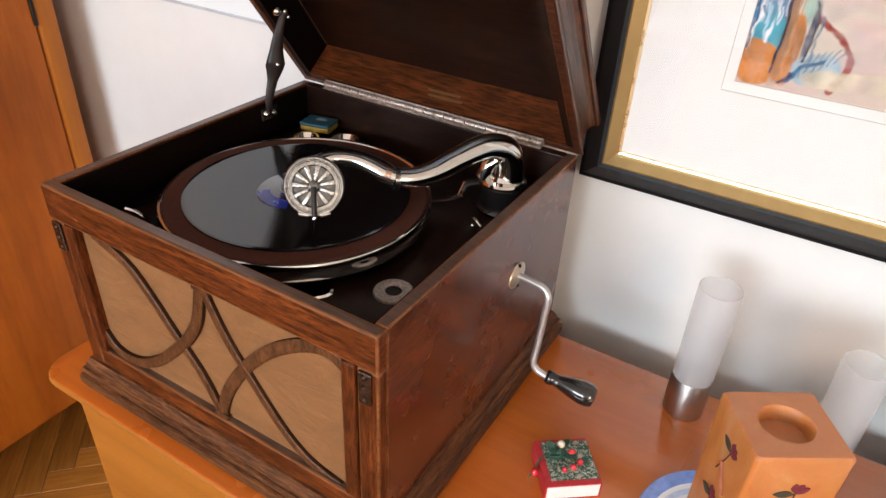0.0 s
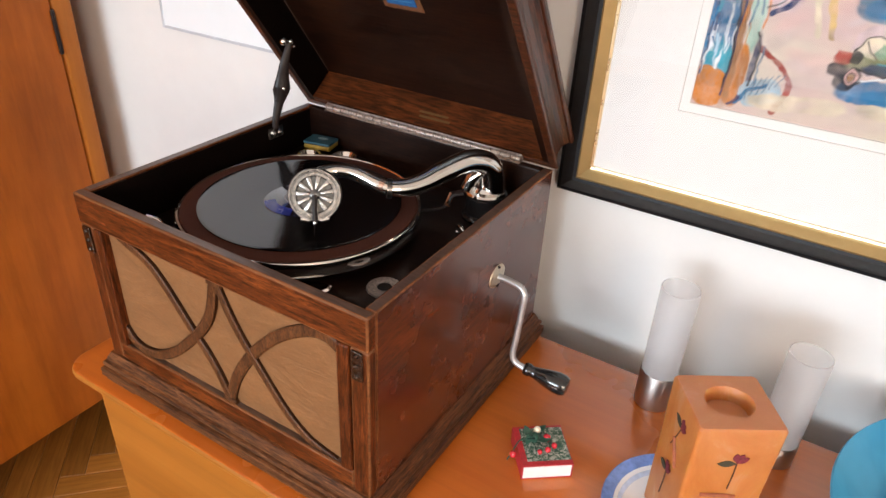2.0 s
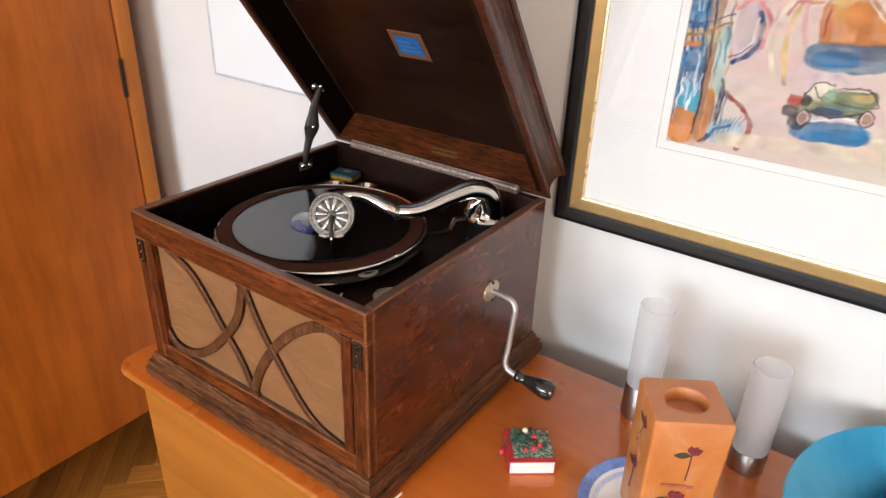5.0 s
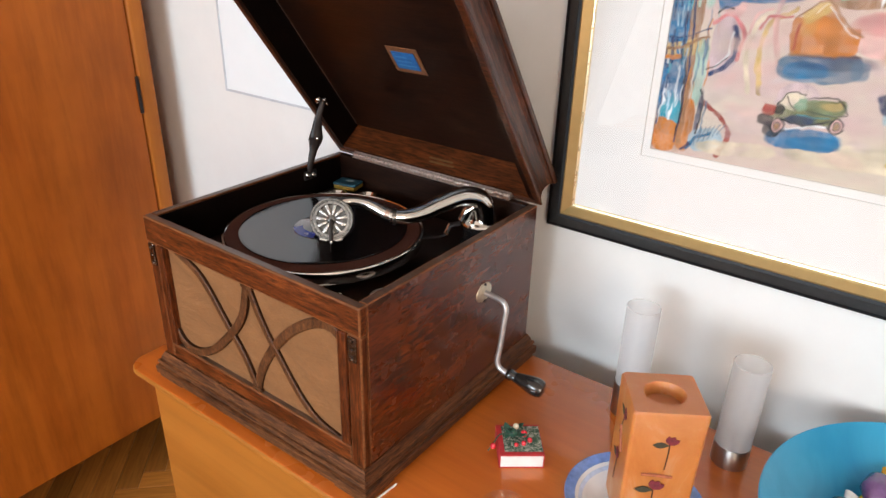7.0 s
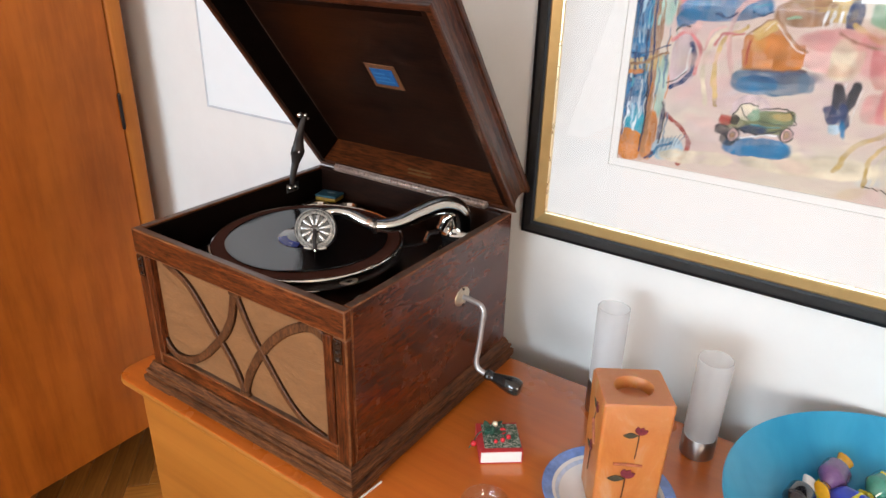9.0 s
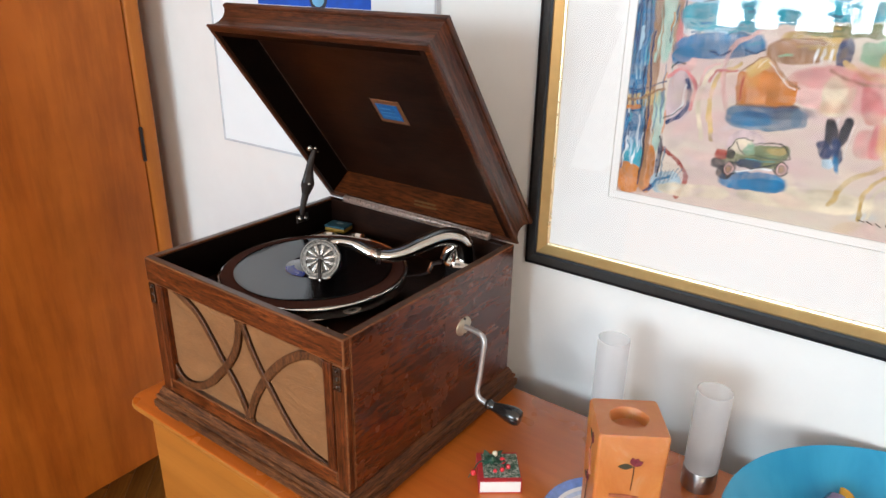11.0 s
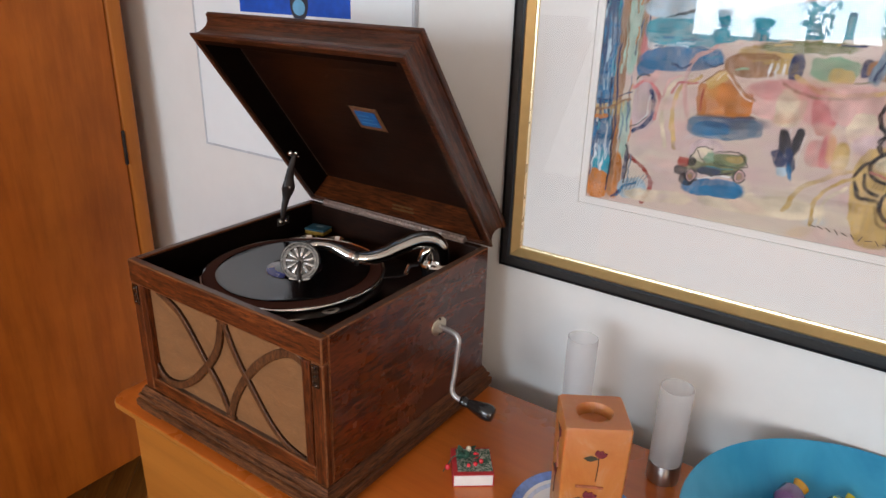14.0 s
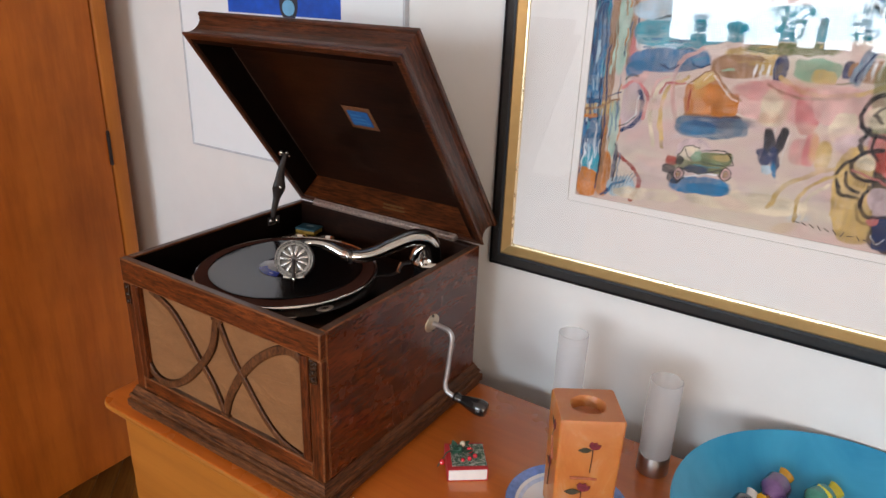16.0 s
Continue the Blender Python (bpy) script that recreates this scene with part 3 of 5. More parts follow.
canvas = np.array((0.580, 0.440, 0.410)) * (1 - ground_mix) + np.array((0.600, 0.530, 0.440)) * ground_mix
canvas *= 1 + 0.06 * GRAIN[1][..., None]
layer = [0]


def lay(colour, a, strength):
    global canvas
    layer[0] += 1
    k = layer[0]
    a = np.clip(a * strength * (0.97 + 0.30 * GRAIN[k % 3]), 0, 1)[..., None]
    col = np.array(PAINT[colour]) * (1 + 0.30 * TINT[k % 2] + 0.12 * GRAIN[(k + 1) % 3])[..., None]
    canvas = canvas * (1 - a) + np.clip(col + 0.02, 0, 0.8) * a


def dab(colour, x, z, w, h, turn=0.0, ragged=0.2, corner=2.6, strength=0.9):
    """One patch of paint with a soft, uneven edge and a darker rim."""
    ca, sa = math.cos(radians(turn)), math.sin(radians(turn))
    dx, dz = WARPX - x, WARPZ - z
    u, v = np.abs(dx * ca + dz * sa) / (w / 2), np.abs(-dx * sa + dz * ca) / (h / 2)
    r = (u ** corner + v ** corner) ** (1 / corner)
    a = np.clip((1 - r) * min(w, h) / 2 / (0.0009 + 0.0035 * ragged) + 0.6, 0, 1)
    lay(colour, a, strength * (0.9 + 0.1 * np.clip(r, 0, 1)))


def stroke(colour, wide, *knots):
    """A brush line through (x, z) knots."""
    pts = curve_points([(a, 0, b) for a, b in knots], 5)
    d = np.full(GXC.shape, 9.0)
    for p, q in zip(pts, pts[1:]):
        ex, ez = q.x - p.x, q.z - p.z
        t = np.clip(((WARPX - p.x) * ex + (WARPZ - p.z) * ez) / (ex * ex + ez * ez + 1e-12), 0, 1)
        d = np.minimum(d, np.hypot(WARPX - p.x - t * ex, WARPZ - p.z - t * ez))
    lay(colour, np.clip((wide * 0.55 - d) / 0.0011 + 0.2, 0, 1), 0.92)


# street edge with tall house fronts
dab("blue", 0.360, 1.385, 0.030, 0.19), dab("brown", 0.380, 1.36, 0.014, 0.36), dab("mint", 0.394, 1.42, 0.022, 0.12)
dab("blue", 0.362, 1.262, 0.034, 0.11), dab("teal", 0.366, 1.215, 0.030, 0.05), dab("orange", 0.362, 1.188, 0.040, 0.045), dab("ochre", 0.372, 1.305, 0.060, 0.020, 12)
dab("mint", 0.397, 1.275, 0.014, 0.085), dab("orange", 0.390, 1.205, 0.022, 0.070), dab("navy", 0.405, 1.222, 0.006, 0.060), dab("navy", 0.352, 1.42, 0.010, 0.11)
dab("brown", 0.408, 1.42, 0.010, 0.10), dab("brown", 0.384, 1.23, 0.008, 0.11), dab("brown", 0.380, 1.56, 0.07, 0.16), dab("blue", 0.362, 1.57, 0.03, 0.15)
stroke("white", 0.003, (0.350, 1.20), (0.356, 1.25), (0.352, 1.29)), stroke("white", 0.003, (0.366, 1.21), (0.371, 1.25), (0.369, 1.28)), stroke("navy", 0.003, (0.379, 1.18), (0.381, 1.28), (0.376, 1.40))
dab("paleblue", 0.420, 1.190, 0.045, 0.030, 20), stroke("blue", 0.004, (0.395, 1.175), (0.41, 1.192), (0.425, 1.20)), stroke("navy", 0.004, (0.388, 1.172), (0.398, 1.182))
stroke("red", 0.006, (0.409, 1.239), (0.432, 1.225), (0.447, 1.206), (0.444, 1.188), (0.438, 1.172))
for a, b, c, d in (("navy", 0.350, 1.20, 1.30), ("black", 0.378, 1.19, 1.30), ("brown", 0.386, 1.24, 1.46), ("navy", 0.368, 1.32, 1.46), ("black", 0.4065, 1.195, 1.255), ("slate", 0.391, 1.26, 1.31), ("navy", 0.416, 1.37, 1.46)):
    stroke(a, 0.0026, (b, c), (b + 0.002, (c + d) / 2), (b - 0.003, d))
for k in range(6):
    stroke("white", 0.0018, (0.352 + 0.005 * k, 1.215 + 0.012 * (k % 3)), (0.354 + 0.005 * k, 1.245 + 0.012 * (k % 2)))
    stroke(("navy", "teal", "black")[k % 3], 0.0022, (0.42 + 0.012 * k, 1.432 + 0.004 * (k % 2)), (0.45 + 0.012 * k, 1.437 + 0.003 * (k % 3)))
    stroke("slate", 0.0016, (0.405 + 0.006 * k, 1.180 + 0.004 * k), (0.412 + 0.006 * k, 1.205 + 0.002 * k))
brush = random.Random(8)
for k in range(46):
    x, z = brush.uniform(0.348, 0.374), brush.uniform(1.21, 1.46)
    stroke(brush.choice(("blue", "teal", "navy", "navy", "paleblue", "blue")), brush.uniform(0.0016, 0.0042), (x, z), (x + brush.uniform(-0.003, 0.003), z + brush.uniform(0.012, 0.035)))
for k in range(22):
    x, z = brush.uniform(0.376, 0.412), brush.uniform(1.18, 1.46)
    stroke(brush.choice(("brown", "brown", "mint", "orange", "slate", "navy")), brush.uniform(0.0014, 0.003), (x, z), (x + brush.uniform(-0.002, 0.002), z + brush.uniform(0.015, 0.05)))
stroke("brown", 0.004, (0.346, 1.300), (0.37, 1.308), (0.40, 1.322)), stroke("orange", 0.006, (0.346, 1.290), (0.366, 1.294)), stroke("navy", 0.0024, (0.346, 1.316), (0.375, 1.322), (0.402, 1.334))
# a wheel and a porch beside the house fronts
dab("mauve", 0.422, 1.315, 0.035, 0.07), stroke("navy", 0.006, (0.410, 1.277), (0.430, 1.292), (0.437, 1.318), (0.430, 1.338)), stroke("white", 0.003, (0.414, 1.286), (0.427, 1.303), (0.431, 1.33)), stroke("rose", 0.005, (0.404, 1.34), (0.424, 1.352), (0.442, 1.33), (0.440, 1.30))
dab("pink", 0.425, 1.375, 0.03, 0.05), dab("rose", 0.412, 1.40, 0.008, 0.05), dab("white", 0.425, 1.41, 0.02, 0.03)
# far side of the square
dab("blue", 0.465, 1.385, 0.115, 0.034, 6), dab("teal", 0.475, 1.425, 0.13, 0.045, 5), dab("paleblue", 0.47, 1.455, 0.13, 0.03, 4), dab("teal", 0.56, 1.43, 0.08, 0.03, 4)
dab("blue", 0.42, 1.37, 0.03, 0.02, 30), dab("ochre", 0.575, 1.402, 0.07, 0.018, 3), dab("brown", 0.56, 1.385, 0.07, 0.032, 4), dab("olive", 0.62, 1.412, 0.11, 0.016, 3), dab("ochre", 0.60, 1.386, 0.03, 0.02)
for k in range(4):
    dab("white", 0.582 + k * 0.0075, 1.382 + k * 0.0006, 0.003, 0.016)
dab("navy", 0.612, 1.385, 0.018, 0.038), dab("green", 0.655, 1.388, 0.055, 0.030), dab("ochre", 0.665, 1.380, 0.03, 0.018), dab("navy", 0.690, 1.392, 0.014, 0.022), dab("brown", 0.715, 1.392, 0.05, 0.026)
for k in range(5):
    dab("white", 0.700 + k * 0.0085, 1.392 + k * 0.0008, 0.003, 0.018)
dab("slate", 0.755, 1.385, 0.022, 0.07, -15), dab("teal", 0.64, 1.445, 0.20, 0.045, 3), dab("paleblue", 0.78, 1.46, 0.2, 0.07), dab("blue", 0.68, 1.52, 0.3, 0.09), dab("teal", 0.82, 1.57, 0.26, 0.1), dab("paleblue", 0.55, 1.56, 0.26, 0.11)
for k in range(40):
    x, z = brush.uniform(0.42, 0.76), brush.uniform(1.372, 1.46)
    tone = ("blue", "teal", "slate", "paleblue") if x < 0.53 or z > 1.42 else ("brown", "ochre", "olive", "green", "navy")
    stroke(brush.choice(tone), brush.uniform(0.0014, 0.004), (x, z), (x + brush.uniform(0.008, 0.03), z + brush.uniform(-0.002, 0.004)))
# worn paths in the square
for a, b, c in (("cream", 0.448, 1.31), ("ochre", 0.462, 1.31), ("pink", 0.475, 1.35)):
    stroke(a, 0.006, (b + 0.035, c + 0.055), (b + 0.008, c + 0.035), (b + 0.002, c), (b + 0.012, c - 0.05))
dab("pink", 0.60, 1.345, 0.09, 0.05, 5), dab("rose", 0.655, 1.335, 0.03, 0.06, 10), dab("pink", 0.70, 1.345, 0.08, 0.05), dab("cream", 0.615, 1.335, 0.035, 0.05), dab("cream", 0.70, 1.32, 0.03, 0.04), dab("mauve", 0.52, 1.255, 0.05, 0.05), dab("cream", 0.60, 1.20, 0.16, 0.03, 4), dab("cream", 0.46, 1.185, 0.10, 0.02, 6), dab("rose", 0.668, 1.286, 0.018, 0.045), dab("ochre", 0.685, 1.28, 0.018, 0.04), dab("mauve", 0.72, 1.30, 0.05, 0.03)
stroke("ochre", 0.006, (0.615, 1.375), (0.65, 1.358), (0.70, 1.360), (0.74, 1.378)), stroke("olive", 0.004, (0.60, 1.365), (0.64, 1.352), (0.69, 1.355)), stroke("ochre", 0.006, (0.632, 1.20), (0.65, 1.235), (0.69, 1.262), (0.72, 1.27))
wash = random.Random(21)
for k in range(110):
    x, z = wash.uniform(0.42, 0.97), wash.uniform(1.17, 1.37)
    dab(wash.choice(("cream", "pink", "mauve", "cream", "pink", "mauve") if wash.random() < 0.93 else ("ochre", "paleblue")), x, z, wash.uniform(0.014, 0.060), wash.uniform(0.006, 0.020), wash.uniform(-20, 40), 1.2, 2.0, 0.34)
# the orange hut and its shade
dab("slate", 0.535, 1.300, 0.095, 0.036, 4, 0.12), dab("blue", 0.52, 1.296, 0.05, 0.020, 4), dab("orange", 0.522, 1.335, 0.052, 0.044, 4, 0.02, 9), dab("orange", 0.551, 1.331, 0.036, 0.034, 4, 0.02, 7), dab("orange", 0.529, 1.350, 0.034, 0.034, 45, 0.02, 8), dab("ochre", 0.519, 1.362, 0.030, 0.014, 34, 0.02, 6), dab("brown", 0.540, 1.340, 0.030, 0.024, 10, 0.8, 2, 0.25), dab("ochre", 0.513, 1.345, 0.016, 0.020, 0, 0.8, 2, 0.35), stroke("brown", 0.0022, (0.497, 1.354), (0.512, 1.366), (0.527, 1.377)), stroke("brown", 0.0026, (0.529, 1.377), (0.550, 1.355), (0.571, 1.339)), stroke("white", 0.002, (0.531, 1.369), (0.549, 1.350), (0.566, 1.338)), stroke("cream", 0.002, (0.527, 1.372), (0.520, 1.362)), stroke("brown", 0.004, (0.498, 1.312), (0.54, 1.314), (0.575, 1.316)), stroke("red", 0.003, (0.502, 1.318), (0.503, 1.348))
# a small open motor car in green with its shade
dab("blue", 0.535, 1.213, 0.085, 0.026, 5), dab("blue", 0.548, 1.209, 0.060, 0.018, 4), dab("olive", 0.530, 1.243, 0.080, 0.020, 5), dab("green", 0.552, 1.255, 0.046, 0.018, 6), dab("ochre", 0.556, 1.258, 0.026, 0.010, 6), dab("cream", 0.513, 1.257, 0.022, 0.018, -24, 0.08, 5), dab("red", 0.491, 1.242, 0.016, 0.010), dab("black", 0.488, 1.231, 0.020, 0.014), dab("black", 0.498, 1.219, 0.022, 0.016)
dab("olive", 0.542, 1.239, 0.054, 0.013, 5, 0.1, 4), dab("navy", 0.528, 1.236, 0.034, 0.010, 4, 0.2, 3, 0.8), dab("olive", 0.553, 1.256, 0.042, 0.017, 6, 0.05, 6), dab("ochre", 0.560, 1.258, 0.022, 0.010, 6, 0.3, 3, 0.6), dab("green", 0.526, 1.256, 0.010, 0.018, -24, 0.05, 5), dab("cream", 0.518, 1.264, 0.020, 0.006, 4, 0.1, 5), dab("black", 0.503, 1.245, 0.012, 0.014, -20, 0.1), dab("red", 0.492, 1.246, 0.014, 0.009, 2, 0.05, 6), stroke("black", 0.0022, (0.500, 1.252), (0.508, 1.267), (0.529, 1.267)), stroke("black", 0.0018, (0.507, 1.262), (0.521, 1.246)), stroke("black", 0.0028, (0.507, 1.234), (0.54, 1.231), (0.566, 1.243)), stroke("black", 0.0020, (0.533, 1.264), (0.562, 1.268), (0.577, 1.252)), stroke("black", 0.0018, (0.532, 1.248), (0.552, 1.246), (0.576, 1.250)), stroke("teal", 0.0016, (0.524, 1.242), (0.545, 1.241), (0.560, 1.244)), stroke("white", 0.002, (0.512, 1.222), (0.535, 1.229), (0.56, 1.233))
for wx, wz in ((0.5045, 1.225), (0.569, 1.236)):
    dab("black", wx, wz, 0.016, 0.018, 0, 0.08, 2), dab("pink", wx, wz, 0.0125, 0.0145, 0, 0.05, 2), dab("black", wx, wz, 0.0085, 0.010, 0, 0.05, 2), dab("cream", wx, wz, 0.0065, 0.0075, 0, 0.05, 2), dab("brown", wx, wz, 0.006, 0.007, 0, 0.1, 2), stroke("black", 0.002, (wx - 0.009, wz - 0.003), (wx, wz - 0.011), (wx + 0.009, wz - 0.003))
# two dark posts with their shade
dab("navy", 0.617, 1.290, 0.012, 0.032, 6), dab("navy", 0.631, 1.293, 0.011, 0.034, -8), stroke("black", 0.004, (0.612, 1.305), (0.616, 1.285), (0.612, 1.262)), stroke("black", 0.004, (0.634, 1.308), (0.629, 1.285), (0.627, 1.256)), stroke("white", 0.0015, (0.622, 1.308), (0.621, 1.285), (0.619, 1.262)), stroke("white", 0.0015, (0.640, 1.304), (0.637, 1.28), (0.635, 1.262)), dab("black", 0.617, 1.290, 0.013, 0.034, 6), dab("black", 0.631, 1.293, 0.012, 0.036, -8), dab("navy", 0.614, 1.268, 0.014, 0.024, 30), dab("navy", 0.627, 1.268, 0.010, 0.030, 18), dab("paleblue", 0.621, 1.252, 0.012, 0.012), dab("blue", 0.630, 1.252, 0.006, 0.022, 20)
# the large dark carriage near the far edge of the view
dab("ochre", 0.735, 1.235, 0.06, 0.13, 8), dab("black", 0.772, 1.255, 0.050, 0.17, 6), dab("olive", 0.752, 1.325, 0.045, 0.05, 20), dab("rose", 0.768, 1.278, 0.028, 0.035), dab("mauve", 0.770, 1.215, 0.03, 0.04), dab("black", 0.80, 1.19, 0.09, 0.05), dab("brown", 0.83, 1.26, 0.09, 0.13)
stroke("black", 0.006, (0.722, 1.305), (0.735, 1.335), (0.765, 1.35)), stroke("black", 0.005, (0.722, 1.300), (0.737, 1.283), (0.76, 1.278)), stroke("black", 0.005, (0.706, 1.262), (0.715, 1.278), (0.735, 1.282)), stroke("black", 0.005, (0.704, 1.258), (0.716, 1.236), (0.740, 1.232)), stroke("ochre", 0.004, (0.715, 1.254), (0.730, 1.249), (0.745, 1.246)), stroke("black", 0.005, (0.735, 1.225), (0.742, 1.205), (0.76, 1.198)), stroke("white", 0.003, (0.76, 1.26), (0.775, 1.268), (0.785, 1.26))
dab("olive", 0.90, 1.30, 0.12, 0.2), dab("slate", 0.90, 1.42, 0.13, 0.1), dab("navy", 0.745, 1.468, 0.07, 0.03, -10), stroke("black", 0.006, (0.70, 1.47), (0.73, 1.45), (0.765, 1.455), (0.79, 1.475))
# rosy ground, the hut's deep shade and the carriage drawn over it
dab("rose", 0.600, 1.356, 0.075, 0.026, 4, 1.2, 2, 0.5), dab("rose", 0.640, 1.344, 0.034, 0.050, 10, 1.2, 2, 0.45), dab("pink", 0.676, 1.358, 0.060, 0.030, 8, 1.2, 2, 0.6), dab("rose", 0.657, 1.282, 0.026, 0.036, 4, 0.8, 3, 0.55), dab("ochre", 0.673, 1.289, 0.012, 0.034, 6, 0.8, 2, 0.55), dab("orange", 0.612, 1.322, 0.030, 0.016, 8, 1.2, 2, 0.3), dab("cream", 0.610, 1.340, 0.022, 0.034, 8, 1.2, 2, 0.55)
dab("navy", 0.548, 1.307, 0.088, 0.016, 4, 0.4, 4, 0.55), dab("slate", 0.578, 1.301, 0.020, 0.022, 4, 0.4, 3, 0.7), dab("slate", 0.705, 1.396, 0.015, 0.046, -16, 0.3, 3, 0.8), stroke("navy", 0.003, (0.700, 1.378), (0.706, 1.396), (0.714, 1.412))
stroke("ochre", 0.005, (0.668, 1.186), (0.669, 1.221), (0.688, 1.247), (0.712, 1.259)), stroke("cream", 0.004, (0.676, 1.190), (0.680, 1.222), (0.700, 1.243)), stroke("pink", 0.004, (0.470, 1.362), (0.452, 1.352), (0.446, 1.330)), stroke("rose", 0.003, (0.494, 1.356), (0.468, 1.352), (0.459, 1.338))
dab("olive", 0.748, 1.372, 0.052, 0.070, 8, 0.5, 3, 0.7), dab("cream", 0.738, 1.338, 0.034, 0.026, 6, 0.4, 3, 0.8), dab("ochre", 0.740, 1.205, 0.032, 0.056, 4, 0.6, 3, 0.6), dab("rose", 0.748, 1.304, 0.034, 0.030, 8, 0.3, 3, 0.8), dab("black", 0.768, 1.300, 0.022, 0.062, 4, 0.2, 3), dab("cream", 0.735, 1.281, 0.022, 0.020, 4, 0.3, 3), dab("red", 0.752, 1.284, 0.016, 0.026, 10, 0.3, 3), dab("ochre", 0.730, 1.253, 0.028, 0.013, -14, 0.2, 4), dab("mauve", 0.762, 1.236, 0.030, 0.030, 4, 0.3, 3), dab("navy", 0.778, 1.192, 0.036, 0.046, 10, 0.2, 4), dab("rose", 0.758, 1.206, 0.014, 0.012, 30, 0.2, 3)
stroke("black", 0.0060, (0.762, 1.369), (0.735, 1.366), (0.720, 1.352), (0.716, 1.336), (0.727, 1.319), (0.752, 1.314)), stroke("black", 0.0040, (0.742, 1.352), (0.732, 1.342), (0.740, 1.330)), stroke("black", 0.0055, (0.748, 1.298), (0.727, 1.291), (0.720, 1.273), (0.734, 1.258), (0.768, 1.262)), stroke("black", 0.0040, (0.738, 1.318), (0.736, 1.300), (0.746, 1.286)), stroke("black", 0.0050, (0.717, 1.264), (0.721, 1.246), (0.735, 1.240)), stroke("black", 0.0050, (0.745, 1.248), (0.740, 1.224), (0.752, 1.211), (0.778, 1.216)), stroke("rose", 0.0030, (0.722, 1.268), (0.745, 1.262), (0.770, 1.252)), stroke("white", 0.0018, (0.760, 1.186), (0.768, 1.176), (0.776, 1.184))
for k in range(5):
    stroke("black", 0.0014, (0.728 + 0.0035 * k, 1.247), (0.730 + 0.0035 * k, 1.256))
    stroke("black", 0.0016, (0.436 + 0.006 * k, 1.440 + 0.002 * k), (0.470 + 0.006 * k, 1.446 + 0.002 * k))
stroke("navy", 0.0030, (0.455, 1.378), (0.470, 1.374), (0.480, 1.380)), stroke("navy", 0.0026, (0.500, 1.382), (0.512, 1.378), (0.523, 1.385)), stroke("black", 0.0024, (0.407, 1.352), (0.414, 1.360), (0.424, 1.358)), stroke("black", 0.0022, (0.404, 1.282), (0.416, 1.288), (0.428, 1.300))
grey = canvas.mean(-1, keepdims=True)
canvas = np.clip(0.40 + (grey - 0.40) * 1.06 + (canvas - grey) * 1.16, 0.01, 0.85)
sheet = bpy.data.meshes.new("artwork")
ids = np.arange(NXC * NZC).reshape(NZC, NXC)
quads = np.stack((ids[:-1, :-1], ids[:-1, 1:], ids[1:, 1:], ids[1:, :-1]), -1).reshape(-1, 4)
sheet.from_pydata(np.stack((GXC, np.full(GXC.shape, AY - 0.0002), GZC), -1).reshape(-1, 3), [], quads)
pigment = sheet.attributes.new("pigment", "FLOAT_COLOR", "POINT")
pigment.data.foreach_set("color", np.concatenate((np.clip(canvas * np.array((0.90, 0.95, 1.0)), 0.01, 0.85), np.ones((NZC, NXC, 1))), -1).astype(np.float32).ravel())
art_mat, art_nt, art_b = shader("watercolour_paper", 0.8, 0, (0.6, 0.5, 0.4), 0, 0.2)
att = art_nt.nodes.new("ShaderNodeAttribute")
att.attribute_name = "pigment"
art_nt.links.new(att.outputs["Color"], art_b.inputs["Base Color"])
bump(art_nt, art_b, noise_tex(art_nt, coords(art_nt, (1, 1, 1)), 500, 4), 0.1, 0.0004)
sheet.materials.append(art_mat)
artwork = new("artwork", sheet)
artwork.parent, artwork.matrix_parent_inverse = picture, picture.matrix_world.inverted()
artwork["label"] = "loose watercolour of a square with a hut and a car"
# the painter's mark, as plain bars
sig = bmesh.new()
rnd = random.Random(5)
for k in range(11):
    x = 0.672 + 0.0095 * k
    tmp = box(-0.0042, 0.0042, AY - 0.0042, AY - 0.0038, -0.0005, 0.0005)
    sig = joined(sig, moved(tmp, pose(x, 0, 1.187 - 0.0009 * k, 0, rnd.uniform(-70, 60), 0)))
part("written_mark", sig, INK, picture, "row of short dark ink bars")

# ---- poster in a thin white frame ----
poster = thing("framed_poster", (-0.314, WALL_Y, 1.098), "white poster with a blue panel in a thin grey frame", "poster")
QX0, QX1, QZ0, QZ1 = -0.631, -0.008, 1.097, 1.92
part("backing", box(QX0 + 0.004, QX1 - 0.004, 0.2835, 0.2948, QZ0 + 0.004, QZ1 - 0.004), POSTER_WHITE, poster)
part("blue_panel", box(-0.470, -0.158, 0.2828, 0.2834, 1.405, 1.80), POSTER_BLUE, poster, "deep blue printed panel")
for a, b, c, d in ((QX0, QX0 + 0.005, QZ0, QZ1), (QX1 - 0.005, QX1, QZ0, QZ1), (QX0 + 0.005, QX1 - 0.005, QZ0, QZ0 + 0.005), (QX0 + 0.005, QX1 - 0.005, QZ1 - 0.005, QZ1)):
    part("frame_bar", box(a, b, 0.2815, 0.2945, c, d, 0.0008, 1), plain("grey_frame_edge", (0.52, 0.55, 0.60), 0.4), poster)
part("printed_shape", box(-0.450, -0.405, 0.2822, 0.2827, 1.455, 1.500, 0.0), plain("poster_red_ink", (0.55, 0.03, 0.03), 0.6), poster, "red printed patch")
dark_ink, pale_ink = plain("poster_dark_ink", (0.03, 0.035, 0.05), 0.6), plain("poster_pale_ink", (0.16, 0.42, 0.66), 0.6)


def printed_disc(x, z, wide, tall, y, ink, label):
    disc = moved(lathe(((0, 0.0004), (0.5, 0.0004), (0.5, 0.0)), 32), facing((x, y, z), (0, -1, 0)) @ Matrix.Diagonal((wide, tall, 1, 1)))
    part("printed_shape", disc, ink, poster, label)


